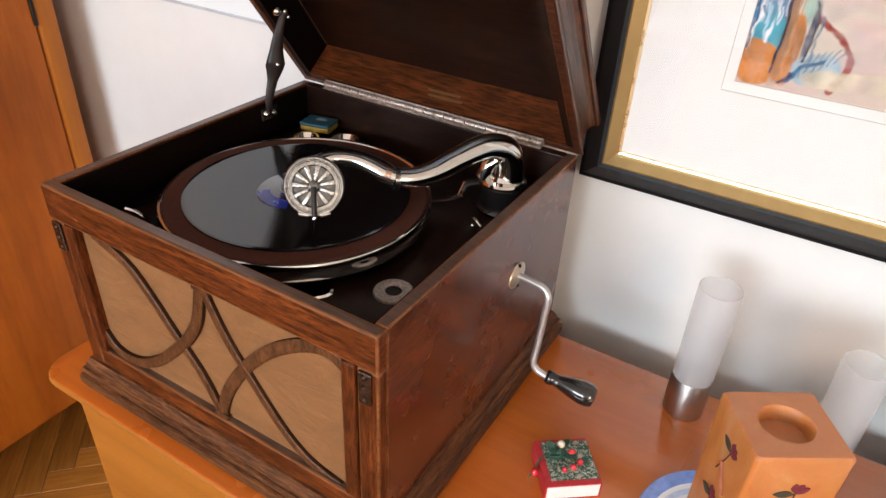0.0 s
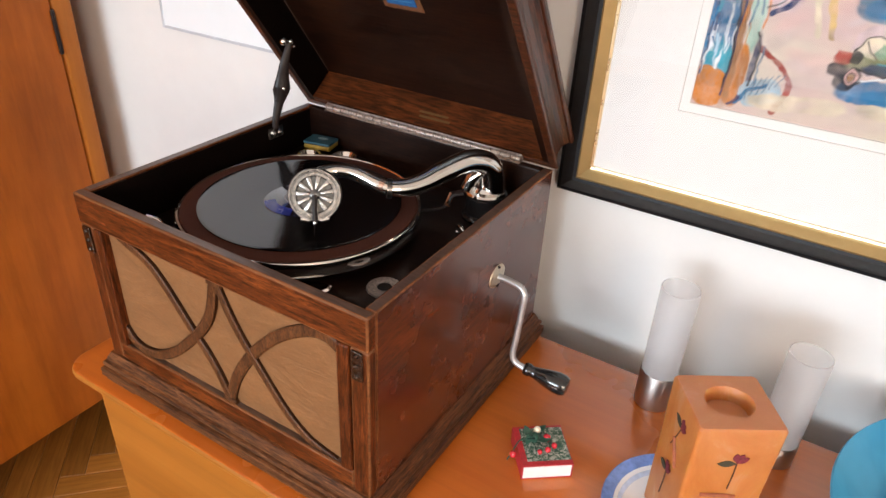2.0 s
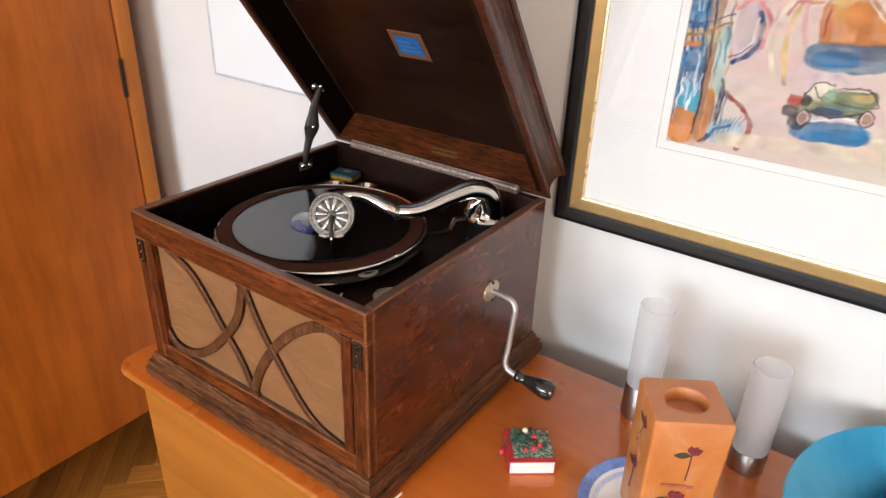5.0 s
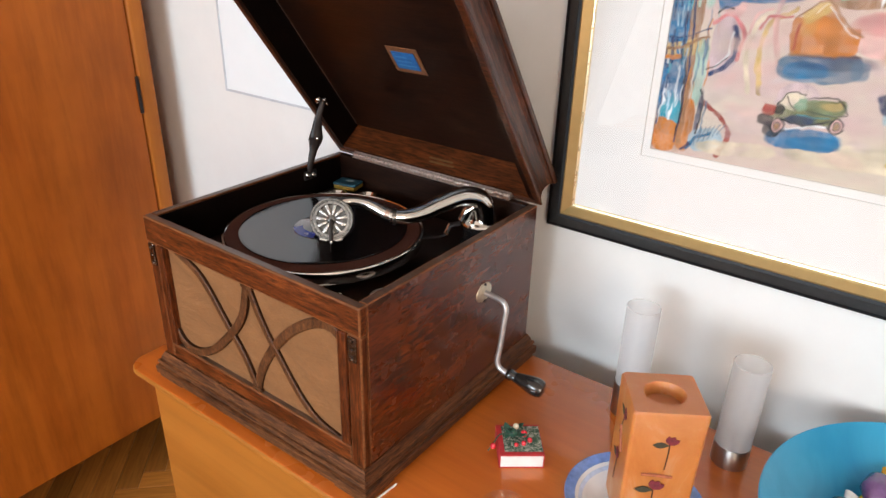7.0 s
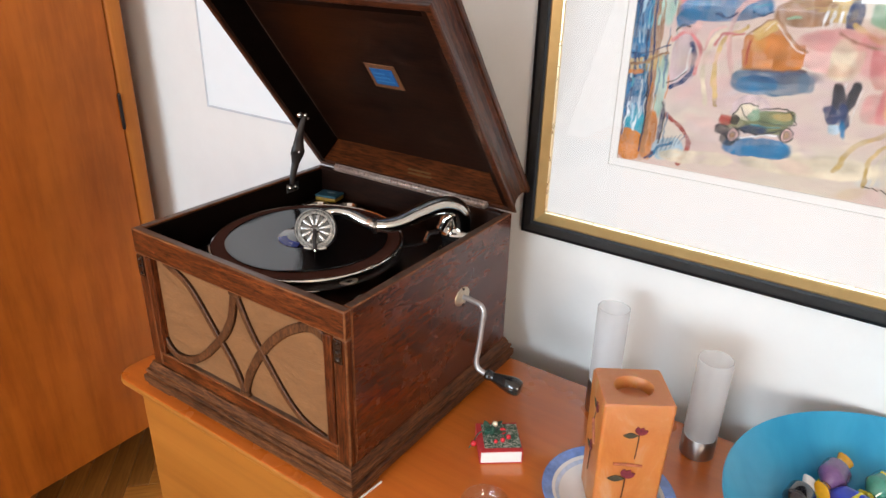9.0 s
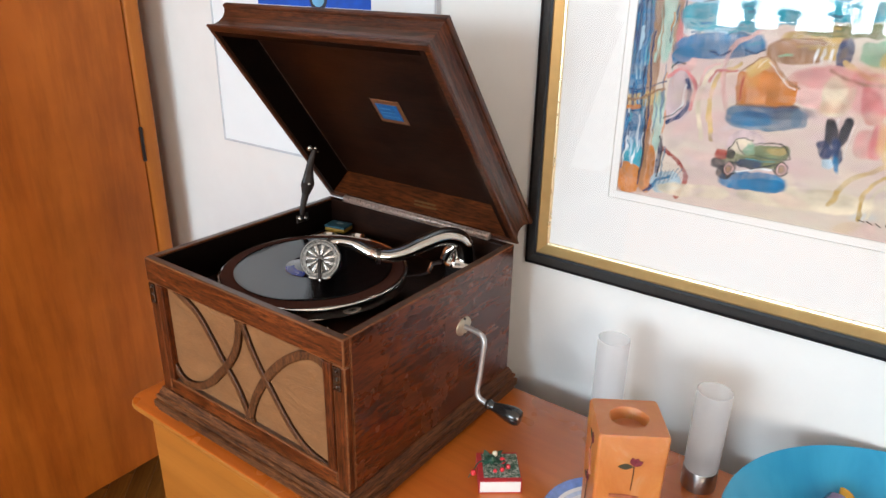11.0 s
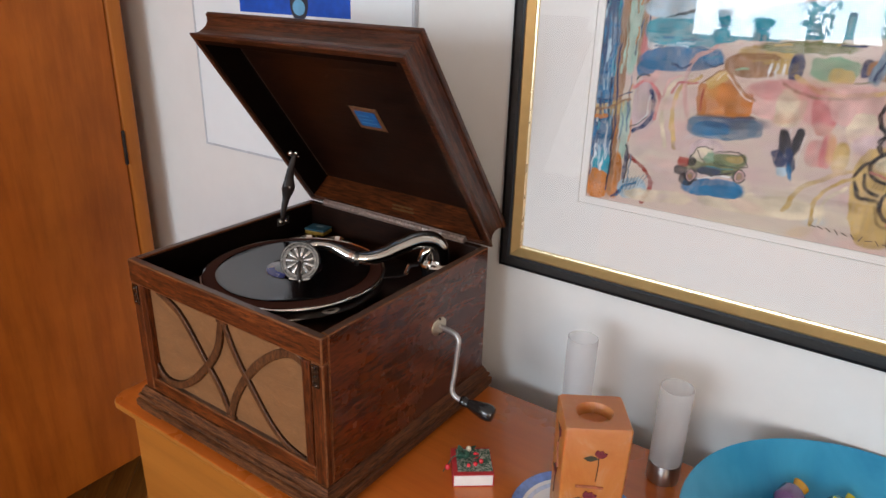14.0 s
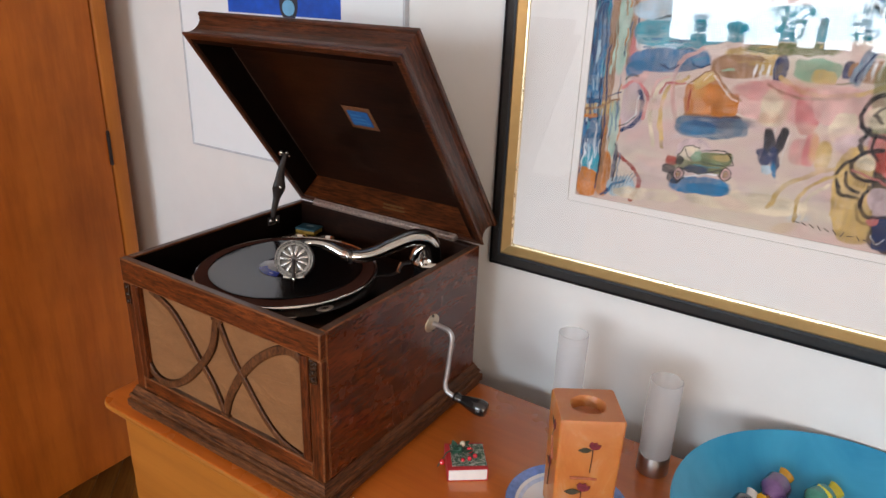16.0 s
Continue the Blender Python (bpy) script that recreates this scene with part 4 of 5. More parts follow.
printed_disc(-0.293, 1.428, 0.050, 0.070, 0.2826, dark_ink, "dark rounded printed shape")
printed_disc(-0.293, 1.420, 0.034, 0.030, 0.2820, pale_ink, "light blue printed disc")
for turn in (-40, 40):
    part("printed_shape", moved(box(-0.009, 0.009, 0.2808, 0.2813 + 0.00001 * turn, -0.0018, 0.0018), pose(-0.293, 0, 1.448, 0, turn, 0)), WHITE_CARD, poster)

# ---- wardrobe ----
WX, WY0, WY1, WZ0, WZ1 = -0.82, -1.15, 0.228, 0.205, 2.05
wardrobe = thing("wardrobe", (-1.1, -0.45, 0.0), "tall cherry veneer wardrobe with a closed door, on legs", "wardrobe")
part("body", joined(box(-1.38, WX - 0.022, WY0, WY1 - 0.004, WZ0, WZ1, 0.004, 2)), CHERRY, wardrobe)
part("door", box(WX - 0.020, WX, WY0 + 0.04, 0.184, WZ0 + 0.002, WZ1 - 0.03, 0.003, 2), CHERRY, wardrobe)
part("corner_strip", box(WX - 0.021, WX + 0.001, 0.187, WY1, WZ0, WZ1, 0.009, 4), CHERRY_EDGE, wardrobe, "rounded veneered corner strip", None, True)
part("corner_strip", box(WX - 0.021, WX + 0.001, WY0, WY0 + 0.037, WZ0, WZ1, 0.009, 4), CHERRY_EDGE, wardrobe, "", None, True)
hinge = part("hinge", tube(((WX + 0.002, 0.1835, 1.036), (WX + 0.002, 0.1835, 1.114)), (0.0042,), 12, 3), DARK_METAL, wardrobe, "dark metal door hinge", None, True)
for z in (1.036, 1.114):
    part("hinge_cap", ball((WX + 0.002, 0.1835, z), 0.0045, 1, 1), DARK_METAL, hinge)
for y in (WY0 + 0.06, WY1 - 0.06):
    for x in (-1.34, WX - 0.06):
        part("leg", lathe(((0, 0), (0.013, 0), (0.021, WZ0 + 0.002), (0, WZ0 + 0.002)), 20, (x, y, 0)), CHERRY_EDGE, wardrobe, "", None, True)

# ---- sideboard ----
ST = 0.783
side = thing("sideboard", (0.6, 0.0, 0.0), "honey-coloured veneered sideboard with an orange-brown polished top", "sideboard")


def rounded_slab(x0, x1, y0, y1, z0, z1, r, edge):
    """A board with rounded corners and a rolled edge."""
    bm = bmesh.new()
    outline = []
    for cx, cy, a0 in ((x1 - r, y1 - r, 0), (x0 + r, y1 - r, 90), (x0 + r, y0 + r, 180), (x1 - r, y0 + r, 270)):
        outline += [(cx, cy, radians(a0 + 90 * k / 8)) for k in range(9)]
    rings = []
    for k in range(7):
        a = math.pi * (k / 6 - 0.5)
        inset, z = edge * (1 - math.cos(a)), (z0 + z1) / 2 + (z1 - z0) / 2 * math.sin(a)
        rings.append([bm.verts.new((cx + (r - inset) * math.cos(t), cy + (r - inset) * math.sin(t), z)) for cx, cy, t in outline])
    n = len(outline)
    for a, b in zip(rings, rings[1:]):
        for i in range(n):
            bm.faces.new((a[i], a[(i + 1) % n], b[(i + 1) % n], b[i]))
    bm.faces.new(rings[0]), bm.faces.new(rings[-1])
    return bm


top_bm = rounded_slab(-0.297, 1.62, -0.219, 0.224, ST - 0.012, ST, 0.035, 0.004)
top_bm.normal_update()
for f in top_bm.faces:
    f.material_index = int(len(f.verts) == 4 and abs(f.normal.z) < 0.8)
part("top", top_bm, [TEAK_TOP, HONEY], side, "orange-brown polished top with a rolled edge", None, True)
part("body", box(-0.229, 1.56, -0.188, 0.205, 0.16, ST - 0.0122, 0.003, 2), HONEY, side)
for k in range(3):
    x0 = -0.226 + k * 0.596
    part("door", box(x0, x0 + 0.591, -0.2125, -0.1885, 0.17, ST - 0.0135, 0.003, 2), HONEY, side)
for x in (-0.16, 1.50):
    for y in (-0.15, 0.16):
        part("leg", lathe(((0, 0), (0.014, 0), (0.022, 0.162), (0, 0.162)), 20, (x, y, 0)), CHERRY_EDGE, side, "", None, True)
# ---- gramophone ----
GX, GF, GB, GT = 0.21, -0.19, 0.209, 1.06
gram = thing("gramophone", (0.0, 0.0, ST), "dark oak table gramophone with its lid open, on the sideboard", "gramophone")
part("side_panel", box(GX - 0.013, GX, GF + 0.0132, GB, 0.826, GT, 0.0018, 2, True), [OAK_SIDE, OAK_EDGE, OAK_RIM], gram, "polished red-brown side panel")
part("side_panel", box(-GX, -GX + 0.013, GF + 0.0132, GB, 0.826, GT, 0.0018, 2, True), [OAK_SIDE, OAK_EDGE, OAK_RIM], gram)
part("back_panel", box(-GX + 0.0132, GX - 0.0132, GB - 0.013, GB, 0.826, GT, 0.0015, 2), OAK_PANEL, gram)
part("front_rail", box(-GX, GX, GF, GF + 0.013, 1.0205, GT, 0.0022, 2, True), [OAK_X, OAK_EDGE, OAK_RIM], gram, "oak top rail with rubbed edges")
part("front_rail", box(-GX + 0.0222, GX - 0.0222, GF + 0.001, GF + 0.013, 0.826, 0.8525, 0.0022, 2, True), [OAK_X, OAK_EDGE, OAK_RIM], gram)
for s in (-1, 1):
    a, b = sorted((s * 0.1880, s * GX))
    part("corner_post", box(a, b, GF + 0.001, GF + 0.013, 0.826, 1.020, 0.0022, 2, True), [OAK_Z, OAK_EDGE, OAK_RIM], gram)
    a, b = sorted((s * 0.1725, s * 0.1872))
    part("stile", box(a, b, GF - 0.001, GF + 0.013, 0.853, 1.020, 0.0022, 2), OAK_Z, gram)
    a, b = sorted((s * 0.1915, s * 0.2045))
    plate = part("corner_catch", box(a, b, GF - 0.0022, GF + 0.0008, 0.985, 1.019, 0.0008, 1), BRONZE, gram, "worn bronze corner catch")
    for z in (0.990, 1.002, 1.014):
        part("rivet", ball((s * 0.1975, GF - 0.0022, z), 0.0027, 1, 1), BRONZE, plate)
part("grille_cloth", box(-0.18, 0.18, GF + 0.0095, GF + 0.0105, 0.845, 1.03), CLOTH, gram, "tan silk cloth behind the fretwork")


BZ, TZ, MX = 0.853, 1.018, 0.006
BOWS = (
    ((-0.178, 0.880), (-0.164, 0.863), (-0.143, 0.857), (-0.115, 0.863), (-0.083, 0.883), (-0.055, 0.910), (-0.027, 0.941), (-0.008, 0.973), (0.004, 1.018)),
    ((-0.148, 1.019), (-0.106, 1.002), (-0.082, 0.981), (-0.046, 0.934), (-0.022, 0.905), (-0.006, 0.877), (0.004, 0.850)),
    ((0.006, 1.018), (0.014, 0.999), (0.024, 0.977), (0.038, 0.953), (0.053, 0.933), (0.077, 0.900), (0.100, 0.874), (0.127, 0.856), (0.165, 0.847)),
    ((0.004, 0.849), (0.009, 0.869), (0.020, 0.895), (0.041, 0.929), (0.067, 0.961), (0.098, 0.989), (0.132, 1.009), (0.156, 1.012), (0.178, 1.000)),
)
for i, knots in enumerate(BOWS):
    line = [(p.x, p.z) for p in curve_points([(a, 0, b) for a, b in knots], 6)]
    part("fretwork_bow", ribbon(line, (0.0125, 0.0105, 0.0100, 0.0135)[i], GF + 0.0036 + 0.0005 * i, GF + 0.0093), [FRET, FRET_EDGE], gram)
for z0, z1, w in ((BZ - 0.0035, BZ + 0.004, 0.010), (TZ - 0.005, TZ + 0.003, 0.011)):
    part("fretwork_block", box(MX - w, MX + w, GF + 0.0030, GF + 0.0092, z0, z1, 0.001, 1), FRET, gram)
base = mitred(-GX, GX, GF, GB, ((0.0125, 0.790), (0.0140, 0.7915), (0.0140, 0.8030), (0.0130, 0.8040), (0.0090, 0.8050), (0.0088, 0.8070), (0.0108, 0.8090), (0.0112, 0.8110), (0.0100, 0.8140), (0.0070, 0.8150), (0.0066, 0.8168), (0.0060, 0.8200), (0.0025, 0.8260), (0.0020, 0.8280), (-0.0020, 0.8285), (-0.012, 0.8285)), (True, True))
part("base_moulding", base, [OAK_DULL, OAK_DULL_Y], gram, "worn stepped base moulding")
for sx in (-1, 1):
    for y0, y1 in ((GF - 0.011, GF + 0.045), (GB - 0.045, GB + 0.011)):
        a, b = sorted((sx * (GX + 0.011), sx * (GX - 0.045)))
        part("foot", box(a, b, y0, y1, ST, 0.7902, 0.001, 1), OAK_DULL, gram)
part("paper_pad", moved(box(-0.0010, 0.0010, -0.022, 0.022, 0.0, 0.0030, 0.0004, 1), pose(0.2262, -0.172, ST, 0, 0, -5)), WHITE_CARD, gram, "sliver of white padding under the foot")
BOARD_Z = 0.995
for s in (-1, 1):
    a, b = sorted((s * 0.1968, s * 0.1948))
    part("lining", box(a, b, GF + 0.0135, GB - 0.0135, BOARD_Z, GT - 0.003), OAK_IN, gram, "near-black inner lining")
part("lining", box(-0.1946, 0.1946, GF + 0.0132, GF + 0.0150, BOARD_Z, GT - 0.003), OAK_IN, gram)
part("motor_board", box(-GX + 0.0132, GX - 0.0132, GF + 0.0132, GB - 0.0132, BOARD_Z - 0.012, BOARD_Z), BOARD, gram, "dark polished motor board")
part("needle_tray", box(-GX + 0.0135, -0.085, 0.118, GB - 0.0135, BOARD_Z, BOARD_Z + 0.008, 0.003, 2), BOARD, gram)
for x, y in ((-0.150, 0.138), (-0.104, 0.166)):
    part("needle_cup", lathe(((0, 0.002), (0.012, 0.003), (0.016, 0.009), (0.0185, 0.0095), (0.0195, 0.007), (0.0175, 0.0), (0, 0.0)), 28, (x, y, BOARD_Z + 0.008)), CHROME, gram, "round nickel needle cup", None, True)
part("needle_bowl_ring", lathe(((0.0085, 0.0002), (0.0085, 0.0022), (0.0105, 0.0030), (0.0195, 0.0022), (0.0205, 0.0)), 36, (0.137, -0.064, BOARD_Z)), NICKEL, gram, "round nickel escutcheon with a dark hole", None, True)
# Black disc on the board, drawn for the darkness inside the hole.
part("hole", lathe(((0, 0.0012), (0.0088, 0.0012)), 28, (0.137, -0.064, BOARD_Z)), BLACK_HOLE, gram)
speed = part("speed_plate", moved(lathe(((0, 0.002), (0.018, 0.002), (0.020, 0.0)), 32), pose(0.065, -0.115, BOARD_Z, 0, 0, 35) @ Matrix.Diagonal((1.5, 0.62, 1, 1))), CHROME, gram, "small nickel speed plate", None, True)
part("screw", ball((0.088, -0.098, BOARD_Z + 0.002), 0.003, 0.5, 1), CHROME, speed)
part("screw", ball((0.046, -0.128, BOARD_Z + 0.002), 0.003, 0.5, 1), CHROME, speed)
part("brake_lever", joined(tube(((0.150, 0.090, BOARD_Z + 0.004), (0.140, 0.094, BOARD_Z + 0.008), (0.133, 0.100, BOARD_Z + 0.005)), (0.002, 0.0028, 0.002), 10, 5), ball((0.140, 0.086, BOARD_Z + 0.004), 0.003, 1, 1)), CHROME, gram, "", None, True)
part("brake_lever", joined(tube(((-0.150, -0.118, BOARD_Z + 0.003), (-0.158, -0.124, BOARD_Z + 0.016), (-0.170, -0.130, BOARD_Z + 0.020)), (0.003, 0.003, 0.004), 10, 5)), CHROME, gram, "", None, True)
# turntable and record
TC = Vector((-0.033, -0.006, 0))
table = part("turntable", lathe(((0, 1.006), (0.142, 1.006), (0.1485, 1.009), (0.1500, 1.014), (0.1505, 1.0225), (0.1500, 1.0255), (0.1485, 1.0275), (0.1462, 1.0278), (0.1448, 1.0262), (0.144, 1.0255), (0, 1.0255)), 96, TC), CHROME, gram, "nickel turntable rim", None, True)
part("felt", lathe(((0, 1.0258), (0.1440, 1.0258), (0.1446, 1.0266), (0.143, 1.0276), (0, 1.0276)), 96, TC), FELT, table, "maroon felt mat")
part("spindle", lathe(((0.0, 0.996), (0.02, 0.996), (0.02, 1.006), (0.0035, 1.006), (0.0035, 1.036), (0.002, 1.039), (0, 1.0395)), 16, TC), CHROME, table, "", None, True)
record = tagged(part("record", lathe(((0.0036, 0.0), (0.124, 0.0), (0.125, 0.0008), (0.1248, 0.0020), (0.1225, 0.0024), (0.120, 0.0022), (0.056, 0.0022), (0.052, 0.0019), (0.0036, 0.0019)), 120), SHELLAC, None, "", pose(TC.x, TC.y, 1.0277), True), "black ten-inch shellac record lying on the turntable felt", "record")
part("paper_label", lathe(((0.0040, 0.0020), (0.0040, 0.0061), (0.0205, 0.0056), (0.0455, 0.0021), (0.0460, 0.0019)), 96), plain("dark_paper_label", (0.012, 0.012, 0.026), 0.05, 0, 0.3, 60, 0, 0.5, 0.9), record, "dark printed paper label", pose(TC.x, TC.y, 1.0277))
part("label_ring", lathe(((0.0195, 0.0054), (0.0195, 0.0060), (0.0202, 0.0060), (0.0202, 0.0054)), 64), plain("label_print", (0.30, 0.29, 0.30), 0.4), record, "", pose(TC.x, TC.y, 1.0277))
# Blue reflection of the poster, put into the label as a coloured sector.
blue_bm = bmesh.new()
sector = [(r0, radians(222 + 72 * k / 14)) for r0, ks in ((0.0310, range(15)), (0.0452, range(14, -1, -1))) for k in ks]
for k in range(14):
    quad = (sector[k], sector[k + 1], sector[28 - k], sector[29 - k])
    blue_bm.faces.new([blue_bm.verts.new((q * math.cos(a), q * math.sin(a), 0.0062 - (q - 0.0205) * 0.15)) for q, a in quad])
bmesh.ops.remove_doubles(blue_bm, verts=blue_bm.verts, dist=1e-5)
part("label_print", blue_bm, plain("label_blue_reflection", (0.008, 0.018, 0.22), 0.25, 0, 0.2, 90, 0, 0.3), record, "blue poster reflection painted on the label", pose(TC.x, TC.y, 1.0277))
# tone arm
TB = (0.143, 0.151)
part("tone_arm_base", lathe(((0, 0.0), (0.029, 0.0), (0.030, 0.003), (0.0285, 0.006), (0.0245, 0.008), (0.0240, 0.024), (0.0262, 0.027), (0.0262, 0.033), (0.0245, 0.035), (0, 0.035)), 48, (*TB, BOARD_Z)), BLACK_GLOSS, gram, "glossy black tone arm base", None, True)
part("tone_arm_flange", lathe(((0.0, 0.0352), (0.0275, 0.0352), (0.0285, 0.0375), (0.0265, 0.040), (0.020, 0.0415), (0.017, 0.046), (0, 0.047)), 48, (*TB, BOARD_Z)), CHROME, gram, "nickel flange", None, True)
arm = part("tone_arm", tube(((TB[0] + 0.008, TB[1] + 0.002, 1.038), (TB[0] + 0.008, TB[1] - 0.002, 1.060), (TB[0] + 0.003, TB[1] - 0.012, 1.077), (0.133, 0.116, 1.0835), (0.118, 0.084, 1.0770), (0.106, 0.058, 1.0690), (0.094, 0.037, 1.0660), (0.081, 0.024, 1.0665)), (0.0165, 0.0160, 0.0150, 0.0140, 0.0130, 0.0120, 0.0112, 0.0105), 28, 9), CHROME, gram, "curved nickel tone arm", None, True)
part("collar", tube(((0.0825, 0.0252, 1.0665), (0.0780, 0.0215, 1.0668)), (0.0120,), 28, 3), NICKEL_OLD, arm, "", None, True)
part("gooseneck", tube(((0.0790, 0.0222, 1.0667), (0.066, 0.0165, 1.0715), (0.050, 0.011, 1.0785), (0.035, 0.005, 1.0820), (0.020, -0.006, 1.0835), (0.012, -0.020, 1.0830), (0.013, -0.034, 1.0800), (0.020, -0.044, 1.0760)), (0.0098, 0.0096, 0.0088, 0.0082, 0.0078, 0.0075, 0.0073, 0.0075), 24, 8), CHROME, arm, "bent nickel gooseneck", None, True)
part("worn_patch", tube(((0.0745, 0.0205, 1.0690), (0.0690, 0.0180, 1.0710)), (0.0101,), 24, 3), plain("worn_nickel_on_copper", (0.52, 0.36, 0.29), 0.25, 1.0, 0.3, 300, 0.1), arm, "copper showing through worn nickel", None, True)
part("elbow_lug", tube(((TB[0] - 0.018, TB[1] - 0.016, 1.037), (TB[0] - 0.012, TB[1] - 0.012, 1.054), (TB[0] - 0.002, TB[1] - 0.004, 1.060)), (0.010, 0.009, 0.006), 16, 6), CHROME, arm, "", None, True)
part("brake_rod", tube(((0.124, 0.126, 1.034), (0.112, 0.118, 1.030), (0.108, 0.112, 1.018), (0.100, 0.104, 1.013), (0.084, 0.092, 1.011), (0.075, 0.080, 1.008)), (0.0045, 0.0040, 0.0035, 0.003, 0.003, 0.003), 12, 6, 0.5), DARK_METAL, gram, "dark brake rod", None, True)
part("bracket", moved(box(-0.0035, 0.0035, -0.0012, 0.0012, -0.009, 0.009, 0.0006, 1), pose(0.1105, 0.1145, 1.0245, -18, 25, 40)), COPPER, gram, "coppery bracket")
# sound box
SN = Vector((0.55, -0.72, 0.40)).normalized()
SC = Vector((0.030, -0.050, 1.0725))
SM = facing(SC, SN) @ Matrix.Diagonal((1.08, 1.08, 1.08, 1))
sound = part("sound_box", lathe(((0, -0.010), (0.014, -0.010), (0.022, -0.007), (0.0272, -0.006), (0.0280, -0.004), (0.0280, 0.003), (0.0268, 0.0045), (0.0252, 0.0045), (0.0245, 0.002), (0, 0.0015)), 56), SOUND_FACE, gram, "round nickel sound box with a radial pattern", SM, True)
part("rim", lathe(((0.0186, 0.0016), (0.0190, 0.0046), (0.0200, 0.0054), (0.0232, 0.0054), (0.0238, 0.0046), (0.0246, 0.0046), (0.0252, 0.0060), (0.0268, 0.0060), (0.0276, 0.0040)), 64), NICKEL_GREY, sound, "broad nickel ring", SM, True)
part("boss", lathe(((0, 0.0080), (0.0035, 0.0076), (0.0058, 0.0058), (0.0064, 0.0015)), 28), NICKEL_GREY, sound, "", SM, True)
petal_bm = box(0.0048, 0.0196, -0.0024, 0.0024, 0.0014, 0.0052, 0.0011, 2)
for v in petal_bm.verts:
    v.co.y *= 0.50 + (v.co.x - 0.0048) / 0.0148 * 0.62
petal = part("petal", petal_bm, PETAL, sound, "", SM @ Matrix.Rotation(0.2, 4, "Z"), True)
for k in range(1, 11):
    p = new("petal", petal.data)
    p.parent, p.matrix_parent_inverse, p.matrix_basis = sound, petal.matrix_parent_inverse, SM @ Matrix.Rotation(0.2 + 2 * math.pi * k / 11, 4, "Z")
foot_at = SC + (Vector((0, 0, -1)) - SN * (-SN.z)).normalized() * 0.0290
part("needle_bar", tube((SC + SN * 0.0075, SC.lerp(foot_at, 0.5) + SN * 0.0085, foot_at + SN * 0.0075), (0.0030, 0.0026, 0.0032), 12, 5), DARK_METAL, sound, "dark needle bar", None, True)
holder = part("needle_holder", tube((foot_at + SN * 0.004 + Vector((0, 0, 0.010)), foot_at + SN * 0.006, foot_at + SN * 0.008 + Vector((0, 0, -0.004))), (0.0022, 0.0030, 0.0024), 12, 4), CHROME, sound, "", None, True)
part("needle", tube((foot_at + SN * 0.008 + Vector((0, 0, -0.003)), (foot_at.x + 0.004, foot_at.y - 0.008, 1.0303)), (0.0008, 0.0002), 8, 3), DARK_METAL, sound, "", None, True)
edge = SN.cross(Vector((0, 0, 1))).normalized()
for k in (-1, 1):
    part("clamp", tube((foot_at + edge * k * 0.006 + SN * 0.004, foot_at + edge * k * 0.016 + SN * 0.0035 + Vector((0, 0, 0.002))), (0.0026,), 12, 3), CHROME, sound, "", None, True)
# crank
escutcheon = part("crank_plate", moved(lathe(((0, 0.003), (0.006, 0.0032), (0.012, 0.0026), (0.0148, 0.0016), (0.0155, 0.0)), 36), facing((GX, 0.067, 0.970), (1, 0, 0)) @ Matrix.Diagonal((1.25, 0.95, 1, 1))), PLATE, gram, "oval nickel crank plate", None, True)
for y, z in ((0.067, 0.983), (0.067, 0.957)):
    part("screw", ball((GX + 0.002, y, z), 0.0026, 1, 1), DARK_METAL, escutcheon)
crank = part("crank", tube(((GX + 0.001, 0.067, 0.970), (GX + 0.018, 0.067, 0.969), (GX + 0.034, 0.066, 0.966), (GX + 0.0405, 0.064, 0.957), (GX + 0.041, 0.061, 0.940), (GX + 0.0405, 0.055, 0.900), (GX + 0.040, 0.051, 0.879), (GX + 0.044, 0.050, 0.869), (GX + 0.054, 0.050, 0.865), (GX + 0.064, 0.050, 0.8635)), (0.0040, 0.0042, 0.0042, 0.0042, 0.0040, 0.0040, 0.0040, 0.0040, 0.0040, 0.0040), 16, 8), ALU, gram, "grey metal winding crank", None, True)
grip_m = facing((GX + 0.058, 0.050, 0.8645), (1.0, 0.10, -0.13)) @ Matrix.Diagonal((1.22, 1.22, 1.07, 1))
part("grip", lathe(((0, 0), (0.0055, 0.0), (0.0068, 0.002), (0.0068, 0.007), (0.0056, 0.009), (0.0062, 0.014), (0.0092, 0.028), (0.0112, 0.040), (0.0110, 0.048), (0.0090, 0.053), (0.005, 0.0545), (0, 0.0545)), 32), GRIP, crank, "glossy black turned grip", grip_m, True)
# lid: x as the case, y from the hinge (0) forwards (negative), z outwards
LIDM = Matrix.Translation((0, 0.2105, 1.0635)) @ Matrix.Rotation(radians(-53.4), 4, "X")
L0, L1, LW = -0.4055, 0.006, 0.2135
lid = part("lid", mitred(-LW, LW, L0, L1, ((-0.0105, 0.0525), (-0.0105, 0.0008), (-0.0095, 0.0), (-0.0015, 0.0), (0.0, 0.0012), (0.0, 0.0040), (-0.0022, 0.0062), (-0.0052, 0.0120), (-0.0068, 0.0200), (-0.0066, 0.0300), (-0.0045, 0.0380), (-0.0018, 0.0420), (-0.0016, 0.0436), (0.0010, 0.0446), (0.0020, 0.0470), (0.0020, 0.0515), (0.0004, 0.0540), (-0.0060, 0.0550), (-0.0120, 0.0560), (-0.0160, 0.0610)), (False, True)), [OAK_COVER, OAK_Y], gram, "open oak lid with a moulded edge", LIDM)
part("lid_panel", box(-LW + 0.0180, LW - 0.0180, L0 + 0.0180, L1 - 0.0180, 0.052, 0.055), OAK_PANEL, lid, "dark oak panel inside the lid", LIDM)
